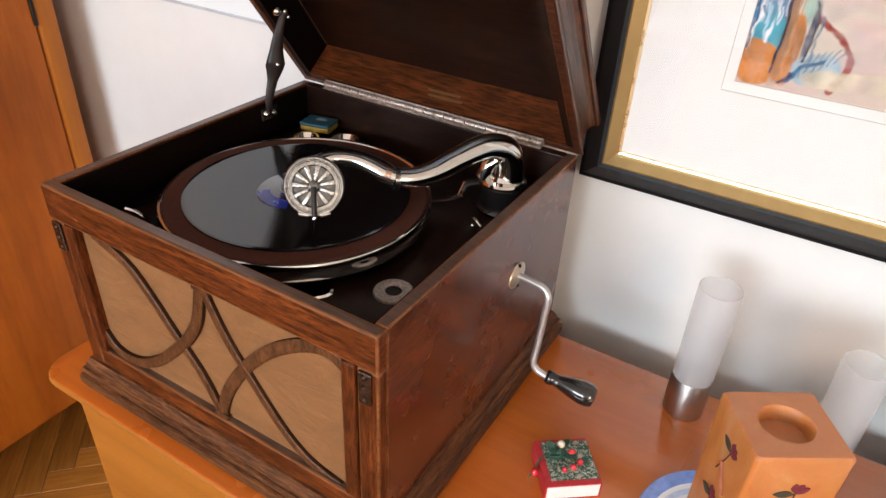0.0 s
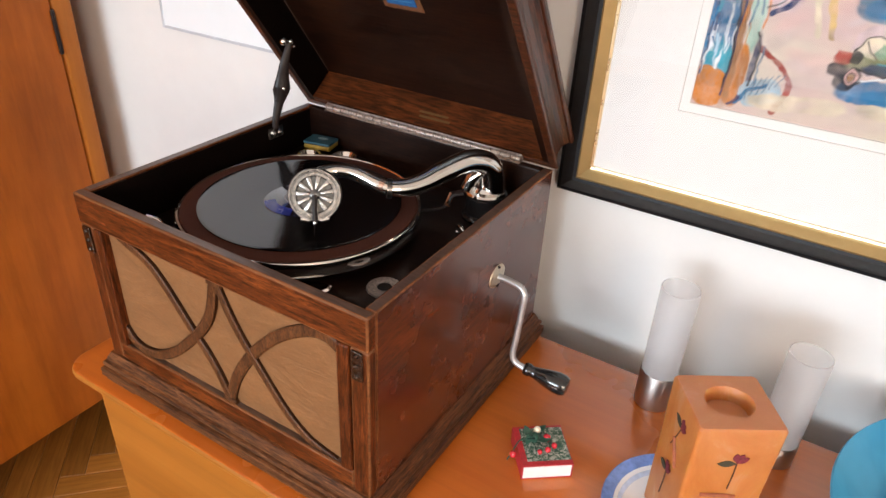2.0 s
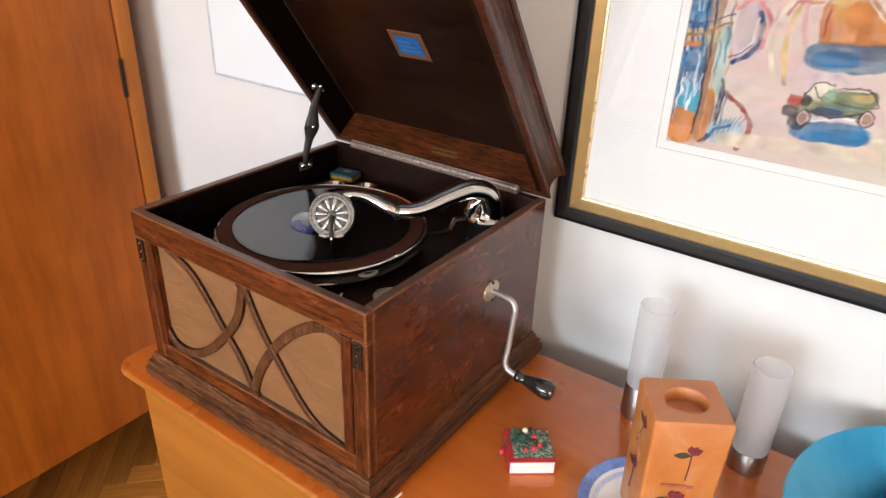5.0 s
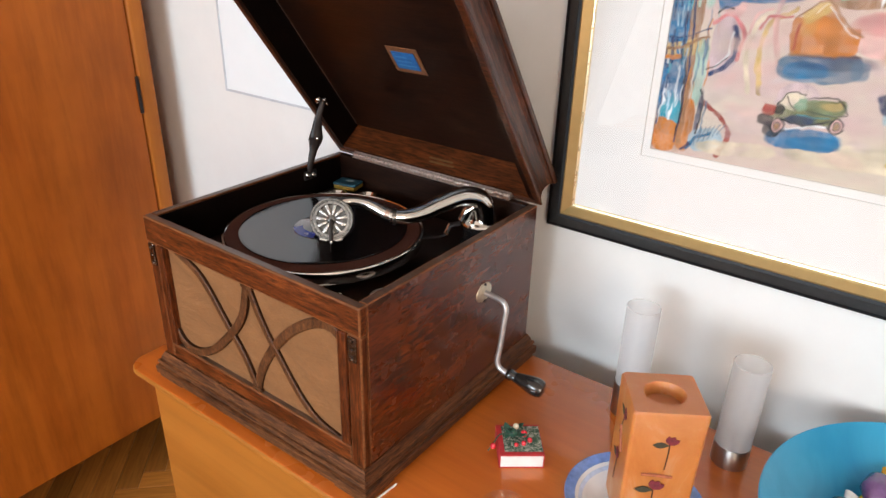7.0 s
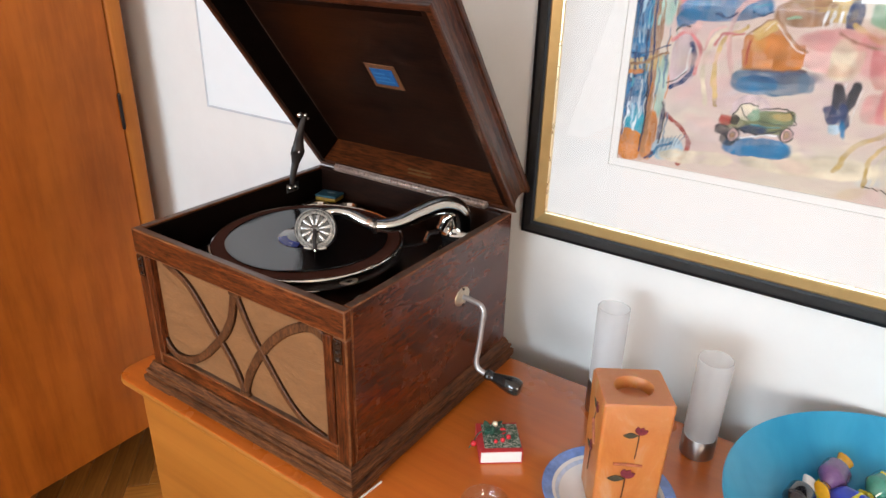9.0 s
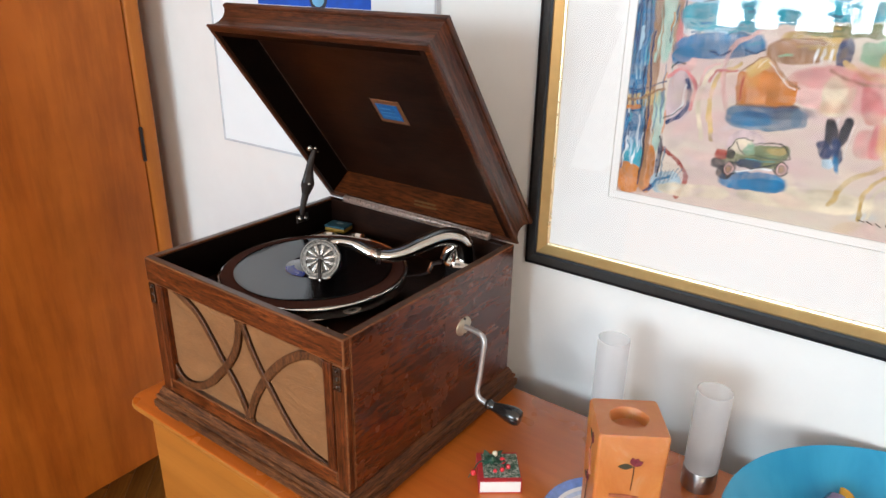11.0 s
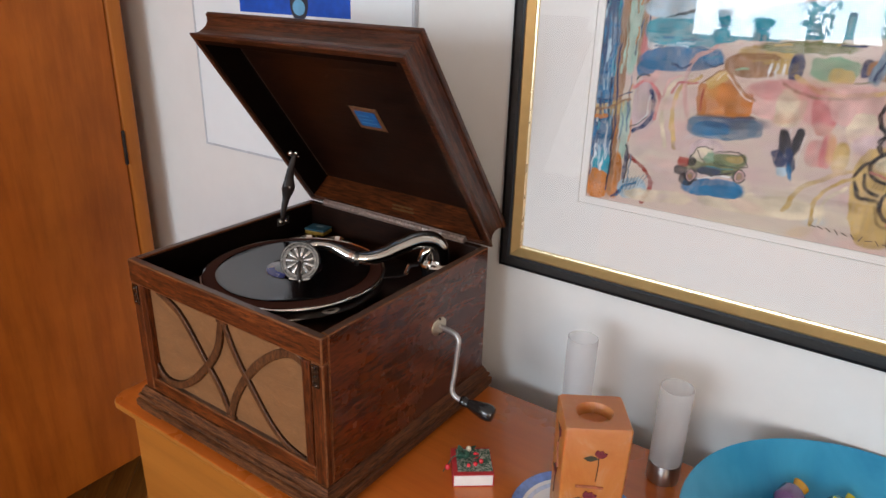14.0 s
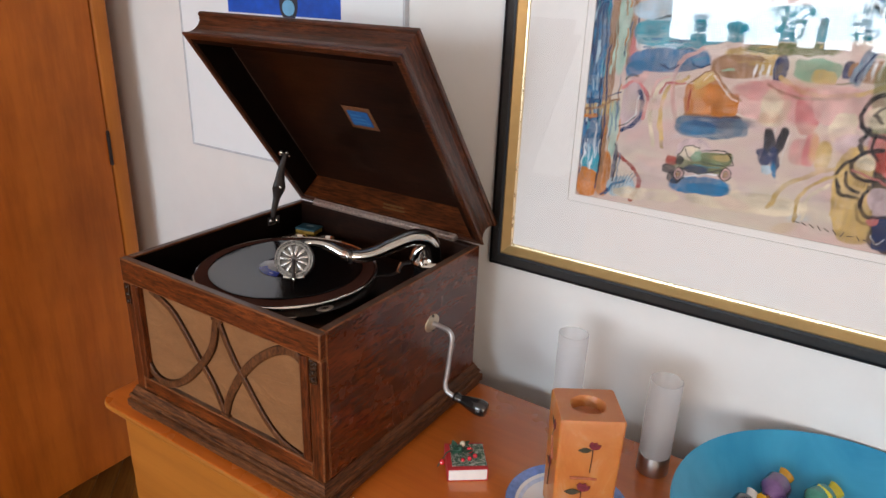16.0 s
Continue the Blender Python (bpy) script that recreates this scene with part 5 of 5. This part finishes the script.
# Lid lining: near-black left and front, browner right and along the hinge.
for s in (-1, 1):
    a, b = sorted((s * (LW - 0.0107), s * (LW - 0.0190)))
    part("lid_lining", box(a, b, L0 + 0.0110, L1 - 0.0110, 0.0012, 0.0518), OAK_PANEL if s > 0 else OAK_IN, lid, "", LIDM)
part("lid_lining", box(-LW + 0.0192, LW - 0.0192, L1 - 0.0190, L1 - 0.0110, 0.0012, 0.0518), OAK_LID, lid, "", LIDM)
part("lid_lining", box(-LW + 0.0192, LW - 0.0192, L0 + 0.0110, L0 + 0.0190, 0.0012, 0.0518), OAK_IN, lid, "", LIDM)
# Added strip: draws the highlight along the worn panel edge.
part("panel_bead", tube(((-LW + 0.0194, L0 + 0.022, 0.0514), (-LW + 0.0194, L1 - 0.022, 0.0514)), (0.0006,), 8, 2), OAK_RIM, lid, "highlight on the worn edge, drawn as a thin strip", LIDM)
PQX, PQY = 0.019, -0.212
part("plaque_border", box(PQX - 0.029, PQX + 0.029, PQY - 0.025, PQY + 0.025, 0.0505, 0.0518, 0.0005, 1), plain("brass_brown_border", (0.20, 0.085, 0.038), 0.4, 0.3, 0.3, 200), lid, "brown bordered plaque", LIDM)
part("plaque", box(PQX - 0.0215, PQX + 0.0215, PQY - 0.0165, PQY + 0.0165, 0.0495, 0.0504), PLAQUE_BLUE, lid, "bright blue maker's plaque", LIDM)
for k in range(3):
    part("plaque_line", box(PQX - 0.017, PQX + 0.017 - 0.006 * k, PQY + 0.008 - 0.008 * k, PQY + 0.0105 - 0.008 * k, 0.0491, 0.0494), plain("plaque_pale", (0.05, 0.17, 0.38), 0.5), lid, "", LIDM)
for k in range(2):
    part("transfer_line", box(-0.004 - 0.004 * k, 0.046 - 0.006 * k, L1 - 0.0196, L1 - 0.0192, 0.014 + 0.0075 * k, 0.0175 + 0.0075 * k), plain("faded_gilt_transfer", (0.13, 0.070, 0.022), 0.5, 0.2), lid, "faded gilt transfer bars", LIDM)
# piano hinge in knuckles
hinge_rod = part("lid_hinge", box(-0.166, 0.166, -0.0105, -0.0005, -0.0022, -0.0002, 0.0006, 1), NICKEL, gram, "long nickel piano hinge", LIDM)
part("hinge_leaf", box(-0.166, 0.166, 0.196, 0.2085, GT + 0.0002, GT + 0.0016, 0.0006, 1), NICKEL, hinge_rod)
for k in range(22):
    x = -0.166 + 0.3322 * (k + 0.5) / 22
    bm = tube(((x - 0.0070, 0.2035, GT + 0.0046), (x + 0.0070, 0.2035, GT + 0.0046)), (0.0052,), 12, 2)
    part("knuckle", bm, NICKEL, hinge_rod, "", None, True)
# lid stay
stay = part("lid_stay", tube(((-0.1935, 0.116, 1.042), (-0.192, 0.1195, 1.062), (-0.1905, 0.1265, 1.085), (-0.189, 0.131, 1.102), (-0.1885, 0.133, 1.116)), (0.0048, 0.0052, 0.0066, 0.0118, 0.0090), 16, 8, 0.35), DARK_METAL, gram, "jointed dark metal lid stay", None, True)
part("upper_arm", tube(((-0.1865, 0.1285, 1.096), (-0.1858, 0.1305, 1.108), (-0.1848, 0.1325, 1.122), (-0.183, 0.1345, 1.138), (-0.181, 0.139, 1.154), (-0.179, 0.1455, 1.170)), (0.0085, 0.0120, 0.0090, 0.0068, 0.0054, 0.0040), 16, 8, 0.35), DARK_METAL, stay, "", None, True)
part("joint_rivet", ball((-0.1830, 0.131, 1.107), 0.0036, 1, 2), CHROME, stay, "", None, True)
for at, r in (((-0.192, 0.111, 1.043), 0.0055), ((-0.192, 0.124, 1.041), 0.0050), ((-0.178, 0.1465, 1.1715), 0.0038), ((-0.1835, 0.138, 1.1725), 0.0058), ((-0.178, 0.152, 1.164), 0.0022)):
    part("pivot", ball(at, r, 1, 2), CHROME, stay, "", None, True)
part("bracket", box(-0.1948, -0.1925, 0.104, 0.134, 1.034, 1.050, 0.001, 1), NICKEL_OLD, stay)

# needle tin on the tray
tin = thing("needle_tin", (-0.153, 0.170, BOARD_Z + 0.0175), "small blue and yellow needle tin in the gramophone", "tin")
tm = pose(-0.153, 0.171, BOARD_Z + 0.0175, 0, 0, 12)
part("tin_body", box(-0.0215, 0.0215, -0.0155, 0.0155, 0.0, 0.0075, 0.002, 2), TIN_GOLD, tin, "yellow tin body", tm)
part("tin_lid", box(-0.0222, 0.0222, -0.0162, 0.0162, 0.0077, 0.0120, 0.002, 3), TIN_BLUE, tin, "blue printed lid", tm)
part("tin_print", moved(lathe(((0, 0.0003), (0.006, 0.0003)), 20), pose(0.002, 0.003, 0.0121) @ Matrix.Diagonal((1.4, 0.7, 1, 1))), plain("pale_print", (0.30, 0.38, 0.40), 0.5), tin, "", tm)

# ---- candle tubes ----


def candle_tube(x, y, tall, cup, label):
    g = thing("tea_light_holder", (x, y, ST), label, "candle holder", "frosted tube lights on the sideboard")
    part("steel_base", lathe(((0, 0.0), (0.0236, 0.0), (0.0242, 0.0006), (0.0242, cup - 0.0008), (0.0236, cup), (0.0228, cup - 0.0004), (0.0226, cup - 0.004), (0, cup - 0.004)), 56, (x, y, ST)), STEEL, g, "brushed steel base", None, True)
    part("glass_tube", lathe(((0.0221, cup - 0.0035), (0.0224, cup - 0.0030), (0.0236, cup + 0.004), (0.0240, tall - 0.003), (0.0238, tall - 0.0005), (0.0226, tall), (0.0222, tall - 0.003), (0.0216, cup - 0.0030)), 56, (x, y, ST)), FROST, g, "tall frosted glass tube", None, True)


candle_tube(0.406, 0.181, 0.183, 0.054, "frosted glass tube light with a brushed steel base")
candle_tube(0.561, 0.169, 0.160, 0.032, "frosted glass tube light on steel behind the wax block")

# ---- saucer and wax candle block ----
saucer = thing("saucer", (0.491, 0.0, ST), "white ceramic saucer with a blue banded rim under the candle", "plate")
part("dish", lathe(((0, 0.004), (0.045, 0.004), (0.060, 0.0062), (0.0640, 0.0085), (0.0640, 0.0070), (0.050, 0.0025), (0.048, 0.0), (0, 0.0)), 80, (0.491, 0.0, ST)), PORCELAIN, saucer, "", None, True)
part("inner_band", lathe(((0.0641, 0.0070), (0.0641, 0.0086), (0.0690, 0.0112), (0.0690, 0.0095)), 80, (0.491, 0.0, ST)), RING_PALE, saucer, "pale blue band", None, True)
part("middle_band", lathe(((0.0691, 0.0096), (0.0691, 0.0113), (0.0735, 0.0135), (0.0735, 0.0118)), 80, (0.491, 0.0, ST)), PORCELAIN, saucer, "", None, True)
part("rim_band", lathe(((0.0736, 0.0118), (0.0736, 0.0136), (0.0860, 0.0178), (0.0872, 0.0172), (0.0868, 0.0160)), 80, (0.491, 0.0, ST)), RING_BLUE, saucer, "blue glazed rim", None, True)

CM = pose(0.499, 0.010, ST + 0.0042, 0, 0, 33) @ Matrix.Diagonal((1.11, 1.01, 1, 1))
candle = thing("wax_candle", (0.499, 0.010, ST + 0.0042), "square amber wax lantern block with pressed dried roses", "candle")


def wax_block():
    w, t, h, r = 0.0365, 0.0388, 0.1765, 0.0205
    bm, n = bmesh.new(), 8
    def square(half, z, c=0.0042):
        pts = []
        for cx, cy, a0 in ((half - c, half - c, 0), (-half + c, half - c, 90), (-half + c, -half + c, 180), (half - c, -half + c, 270)):
            pts += [(cx + c * math.cos(radians(a0 + 90 * k / n)), cy + c * math.sin(radians(a0 + 90 * k / n)), z) for k in range(n + 1)]
        return [bm.verts.new(p) for p in pts]
    def circle(rad, z):
        out = []
        for i in range(4 * (n + 1)):
            q, k = divmod(i, n + 1)
            a = radians(90 * q + 6 + 78 * k / n)
            out.append(bm.verts.new((rad * math.cos(a), rad * math.sin(a), z)))
        return out
    rings = [square(w, 0), square(w + 0.001, h * 0.5), square(t, h - 0.003), square(t - 0.0018, h), circle(r + 0.0015, h), circle(r, h - 0.002), circle(r - 0.001, h - 0.016)]
    m = len(rings[0])
    for a, b in zip(rings, rings[1:]):
        for i in range(m):
            bm.faces.new((a[i], a[(i + 1) % m], b[(i + 1) % m], b[i]))
    bm.faces.new(rings[0]), bm.faces.new(rings[-1])
    return bm


part("wax_body", wax_block(), WAX, candle, "translucent amber wax block", CM, True)


def leaf_shape(wide, tall, deep=0.0008):
    bm = bmesh.new()
    vs = [bm.verts.new((wide / 2 * math.sin(math.pi * k / 6) * s, -deep, tall * k / 6)) for s in (1,) for k in range(7)]
    ws = [bm.verts.new((-wide / 2 * math.sin(math.pi * k / 6), -deep * 0.6, tall * k / 6)) for k in range(5, 0, -1)]
    f = bm.faces.new(vs + ws)
    bmesh.ops.extrude_face_region(bm, geom=[f])
    for v in (vs + ws):
        v.co.y += deep
    return bm


def pressed_rose(face, x, z, size, lean, parent):
    """A dried flower laid into one side of the block, with stem, leaf and bloom."""
    m = CM @ Matrix.Rotation(radians(face), 4, "Z") @ Matrix.Translation((0, -0.0384, 0)) @ pose(x, 0, z, 0, lean, 0)
    part("stem", moved(tube(((-0.003 * size, 0, -0.038 * size), (0.001, 0, -0.016 * size), (0.003 * size, 0, 0.0)), (0.0006, 0.0007), 6, 5), Matrix()), STALK, parent, "", m)
    part("leaf", moved(leaf_shape(0.0085 * size, 0.017 * size), pose(0.002 * size, 0, -0.003, 0, -80, 0)), LEAF_DRY, parent, "pressed dark leaf", m)
    for k, a in enumerate((10, 42, 74)):
        part("bloom", moved(leaf_shape(0.007 * size, 0.012 * size), pose(0.002 * size, -0.0003 * k, -0.001, 0, a - 10, 0)), ROSE_DRY, parent, "pressed dried rose", m)


pressed_rose(0, 0.000, 0.1350, 1.0, -9, candle)
pressed_rose(0, -0.008, 0.068, 1.15, -8, candle)
pressed_rose(-90, 0.004, 0.148, 1.0, 12, candle)
pressed_rose(-90, -0.002, 0.082, 1.0, -6, candle)
for f, x, z, lean in ((0, -0.004, 0.0875, 3), (-90, 0.006, 0.112, 58), (0, -0.004, 0.028, -4)):
    m = CM @ Matrix.Rotation(radians(f), 4, "Z") @ Matrix.Translation((0, -0.0384, 0)) @ pose(x, 0, z, 0, lean, 0)
    part("twig", tube(((-0.016, 0, 0), (0, 0, 0.0005), (0.016, 0, -0.0004)), (0.0018, 0.0020, 0.0017), 8, 4), TWIG, candle, "short dried twig", m)

# ---- decorated match box ----
MM = pose(0.3225, 0.002, ST, 0, 0, 38) @ Matrix.Diagonal((1.03, 1.03, 1.14, 1))
mbox = thing("match_box", (0.3225, 0.002, ST), "red holly-printed match box with berries and leaves on top", "match box")
part("sleeve", joined(box(-0.0295, 0.0295, -0.030, 0.030, 0.0, 0.0012), box(-0.0295, 0.0295, -0.030, 0.030, 0.0178, 0.0190), box(-0.0295, -0.0283, -0.030, 0.030, 0.0012, 0.0178), box(0.0283, 0.0295, -0.030, 0.030, 0.0012, 0.0178)), RED_CARD, mbox, "red card sleeve", MM)
part("tray", box(-0.0280, 0.0280, -0.0303, 0.0303, 0.0015, 0.0172, 0.0005, 1), WHITE_CARD, mbox, "white card tray", MM)
part("holly_panel", box(-0.0225, 0.0285, -0.0235, 0.0265, 0.0191, 0.0196), HOLLY, mbox, "green and white holly print", MM)
for k in range(11):
    part("scallop", moved(lathe(((0, 0.0004), (0.0028, 0.0004), (0.0028, 0)), 12), MM @ pose(-0.0268 + 0.0053 * k, -0.0265, 0.0191)), RED_CARD, mbox)
rnd = random.Random(3)
for x, y, s, a in ((-0.018, 0.010, 0.017, 30), (-0.010, 0.016, 0.018, -20), (-0.006, 0.002, 0.016, 80), (-0.020, -0.002, 0.015, 140), (0.002, 0.010, 0.014, -60), (-0.014, 0.004, 0.016, 200), (-0.004, 0.014, 0.013, 110)):
    part("leaf", moved(leaf_shape(s * 0.55, s, 0.0010), pose(x, y, 0.0225 + rnd.uniform(0, 0.004), 90 - rnd.uniform(10, 40), 0, a)), LEAF, mbox, "dark green leaf", MM)
for x, y, z, r in ((0.006, 0.005, 0.0245, 0.0048), (0.004, -0.010, 0.0215, 0.0035), (0.013, -0.004, 0.0215, 0.0036), (-0.006, -0.012, 0.0210, 0.003)):
    part("berry", ball((x, y, z), r), BERRY, mbox, "shiny red berry", MM, True)
part("bead", ball((-0.004, 0.014, 0.0290), 0.0042), PEARL, mbox, "cream bead", MM, True)
part("bud", ball((-0.009, 0.006, 0.0255), 0.0060), LEAF, mbox, "", MM, True)
part("twig", tube(((-0.010, 0.006, 0.024), (-0.026, 0.004, 0.024), (-0.036, -0.004, 0.016), (-0.043, -0.009, 0.009)), (0.0009, 0.0008), 8, 6), LEAF, mbox, "", MM)
part("berry", ball((-0.036, -0.007, 0.0150), 0.0043), BERRY, mbox, "", MM, True)

# ---- small glass tumbler ----
glass = thing("tea_light_glass", (0.371, -0.116, ST), "small clear round glass holder on the sideboard", "glass")
part("glass_wall", lathe(((0, 0.0), (0.022, 0.0), (0.0275, 0.004), (0.0305, 0.014), (0.0310, 0.0215), (0.0303, 0.0222), (0.0292, 0.0215), (0.0285, 0.014), (0.025, 0.006), (0, 0.004)), 56, (0.371, -0.116, ST)), TUMBLER, glass, "", None, True, False)

# ---- turquoise glass bowl with coloured glass pieces ----
BX, BY = 0.828, 0.073
bowl = thing("glass_bowl", (BX, BY, ST), "wide turquoise glass bowl on the sideboard", "bowl")
BOWL_IN = ((0, 0.010), (0.061, 0.011), (0.112, 0.022), (0.158, 0.045), (0.194, 0.070), (0.210, 0.084), (0.2145, 0.0880))
part("bowl_body", lathe((*BOWL_IN, (0.2160, 0.0865), (0.2125, 0.079), (0.196, 0.062), (0.158, 0.036), (0.112, 0.012), (0.076, 0.0), (0.0, 0.0)), 112, (BX, BY, ST)), DISH, bowl, "", None, True)


def bowl_floor(x, y):
    """Height of the bowl's inner face at a place."""
    d = math.hypot(x - BX, y - BY)
    return ST + float(np.interp(d, [p[0] for p in BOWL_IN], [p[1] for p in BOWL_IN]))


def sweet(x, y, s, spin, tint, tail, label):
    """A rounded glass piece with flared ends."""
    c, w = math.cos(radians(spin)), math.sin(radians(spin))
    z = max(bowl_floor(x, y), (bowl_floor(x + 0.028 * s * c, y + 0.028 * s * w) + bowl_floor(x - 0.028 * s * c, y - 0.028 * s * w)) / 2) + 0.001
    g = thing("glass_sweet", (x, y, z), label, "glass ornament", "coloured glass pieces in the bowl")
    m = pose(x, y, z, 0, 0, spin)
    body = tube(((-0.030 * s, 0, 0.020 * s), (-0.012 * s, 0, 0.024 * s), (0.012 * s, 0, 0.024 * s), (0.030 * s, 0, 0.020 * s)), (0.010 * s, 0.023 * s, 0.023 * s, 0.010 * s), 24, 8, 0.85)
    part("glass_body", body, plain("glass_" + tint[0], tint[1], 0.06, 0, 0.35, 45, 0, 0.8), g, "", m, True)
    for k in (-1, 1):
        part("flared_end", tube(((k * 0.028 * s, 0, 0.020 * s), (k * 0.036 * s, 0, 0.020 * s), (k * 0.050 * s, 0, 0.024 * s)), (0.008 * s, 0.011 * s, 0.015 * s), 20, 6, 0.6), plain("glass_" + tail[0], tail[1], 0.06, 0, 0.2, 60, 0, 0.8), g, tail[0] + " flared end", m, True)
    if tail[0] == "yellow":
        part("stripe", tube(((-0.004 * s, -0.0205 * s, 0.022 * s), (0.0, -0.012 * s, 0.0405 * s), (0.004 * s, 0.010 * s, 0.043 * s)), (0.0035 * s,), 10, 6), plain("glass_stripe_" + tail[0], tail[1], 0.08, 0, 0.2, 60, 0, 0.8), g, "", m, True)


YEL, ORA, WHI, REDG = ("yellow", (0.62, 0.55, 0.03)), ("orange", (0.70, 0.36, 0.02)), ("white", (0.75, 0.76, 0.78)), ("red", (0.52, 0.04, 0.05))
BLU, VIO, GRN, BLK = ("cobalt", (0.012, 0.035, 0.36)), ("violet", (0.13, 0.06, 0.17)), ("green", (0.05, 0.22, 0.16)), ("black", (0.012, 0.012, 0.018))
sweet(0.757, 0.126, 0.95, -15, BLU, YEL, "cobalt blue glass sweet with yellow ends in the bowl")
sweet(0.731, 0.160, 0.85, 78, VIO, ORA, "violet glass sweet with orange ends in the bowl")
sweet(0.822, 0.150, 0.90, 5, BLU, REDG, "blue glass sweet with red ends in the bowl")
sweet(0.701, 0.088, 0.85, 80, BLK, WHI, "black and white glass sweet in the bowl")
sweet(0.786, 0.180, 0.85, 65, GRN, YEL, "green glass sweet with yellow ends in the bowl")
sweet(0.850, 0.085, 0.90, 30, VIO, REDG, "violet glass sweet with red ends in the bowl")

# ---- parquet floor in herringbone ----
structure("floor", box(WEST - 0.2, EAST + 0.2, SOUTH - 0.2, WALL_Y + 0.2, -0.1, -0.012), plain("floor_joint", (0.05, 0.02, 0.008), 0.9), "honey oak herringbone parquet", "floor")
floor_ob = bpy.data.objects["floor"]
PL, PWD = 0.30, 0.06


def plank_mesh():
    bm = box(-PL / 2 + 0.0006, PL / 2 - 0.0006, -PWD / 2 + 0.0006, PWD / 2 - 0.0006, -0.011, 0.0, 0.0012, 1)
    me = bpy.data.meshes.new("plank")
    bmesh.ops.recalc_face_normals(bm, faces=bm.faces)
    bm.to_mesh(me)
    bm.free()
    me.materials.append(PARQUET)
    return me


plank = plank_mesh()
far_verts, far_faces = [], []
corners = [tuple(v.co) for v in plank.vertices]
polys = [tuple(p.vertices) for p in plank.polygons]
turn45 = Matrix.Rotation(radians(45), 4, "Z")
for i in range(-26, 27):
    for j in range(-70, 71):
        # herringbone: pairs of planks at right angles, stepped by one width
        for kind in (0, 1):
            u = j * PWD + i * 2 * PL * 0.5
            v = j * PWD - i * 2 * PL * 0.5
            if kind == 0:
                m = turn45 @ pose(u + PL / 2, v + PWD / 2, 0)
            else:
                m = turn45 @ pose(u + PWD / 2, v + PWD + PL / 2, 0, 0, 0, 90)
            c = m.translation
            if not (WEST - 0.15 < c.x < EAST + 0.15 and SOUTH - 0.15 < c.y < WALL_Y + 0.15):
                continue
            if -1.35 < c.x < -0.10 and -0.85 < c.y < WALL_Y + 0.1:
                p = new("plank", plank)
                p.parent, p.matrix_basis = floor_ob, m
            else:
                k = len(far_verts)
                far_verts += [tuple(m @ Vector(q)) for q in corners]
                far_faces += [tuple(k + q for q in f) for f in polys]
far = bpy.data.meshes.new("far_planks")
far.from_pydata(far_verts, [], far_faces)
far.materials.append(PARQUET_FAR)
fo = tagged(new("far_planks", far), "", "", "", "stuff")
fo.parent = floor_ob
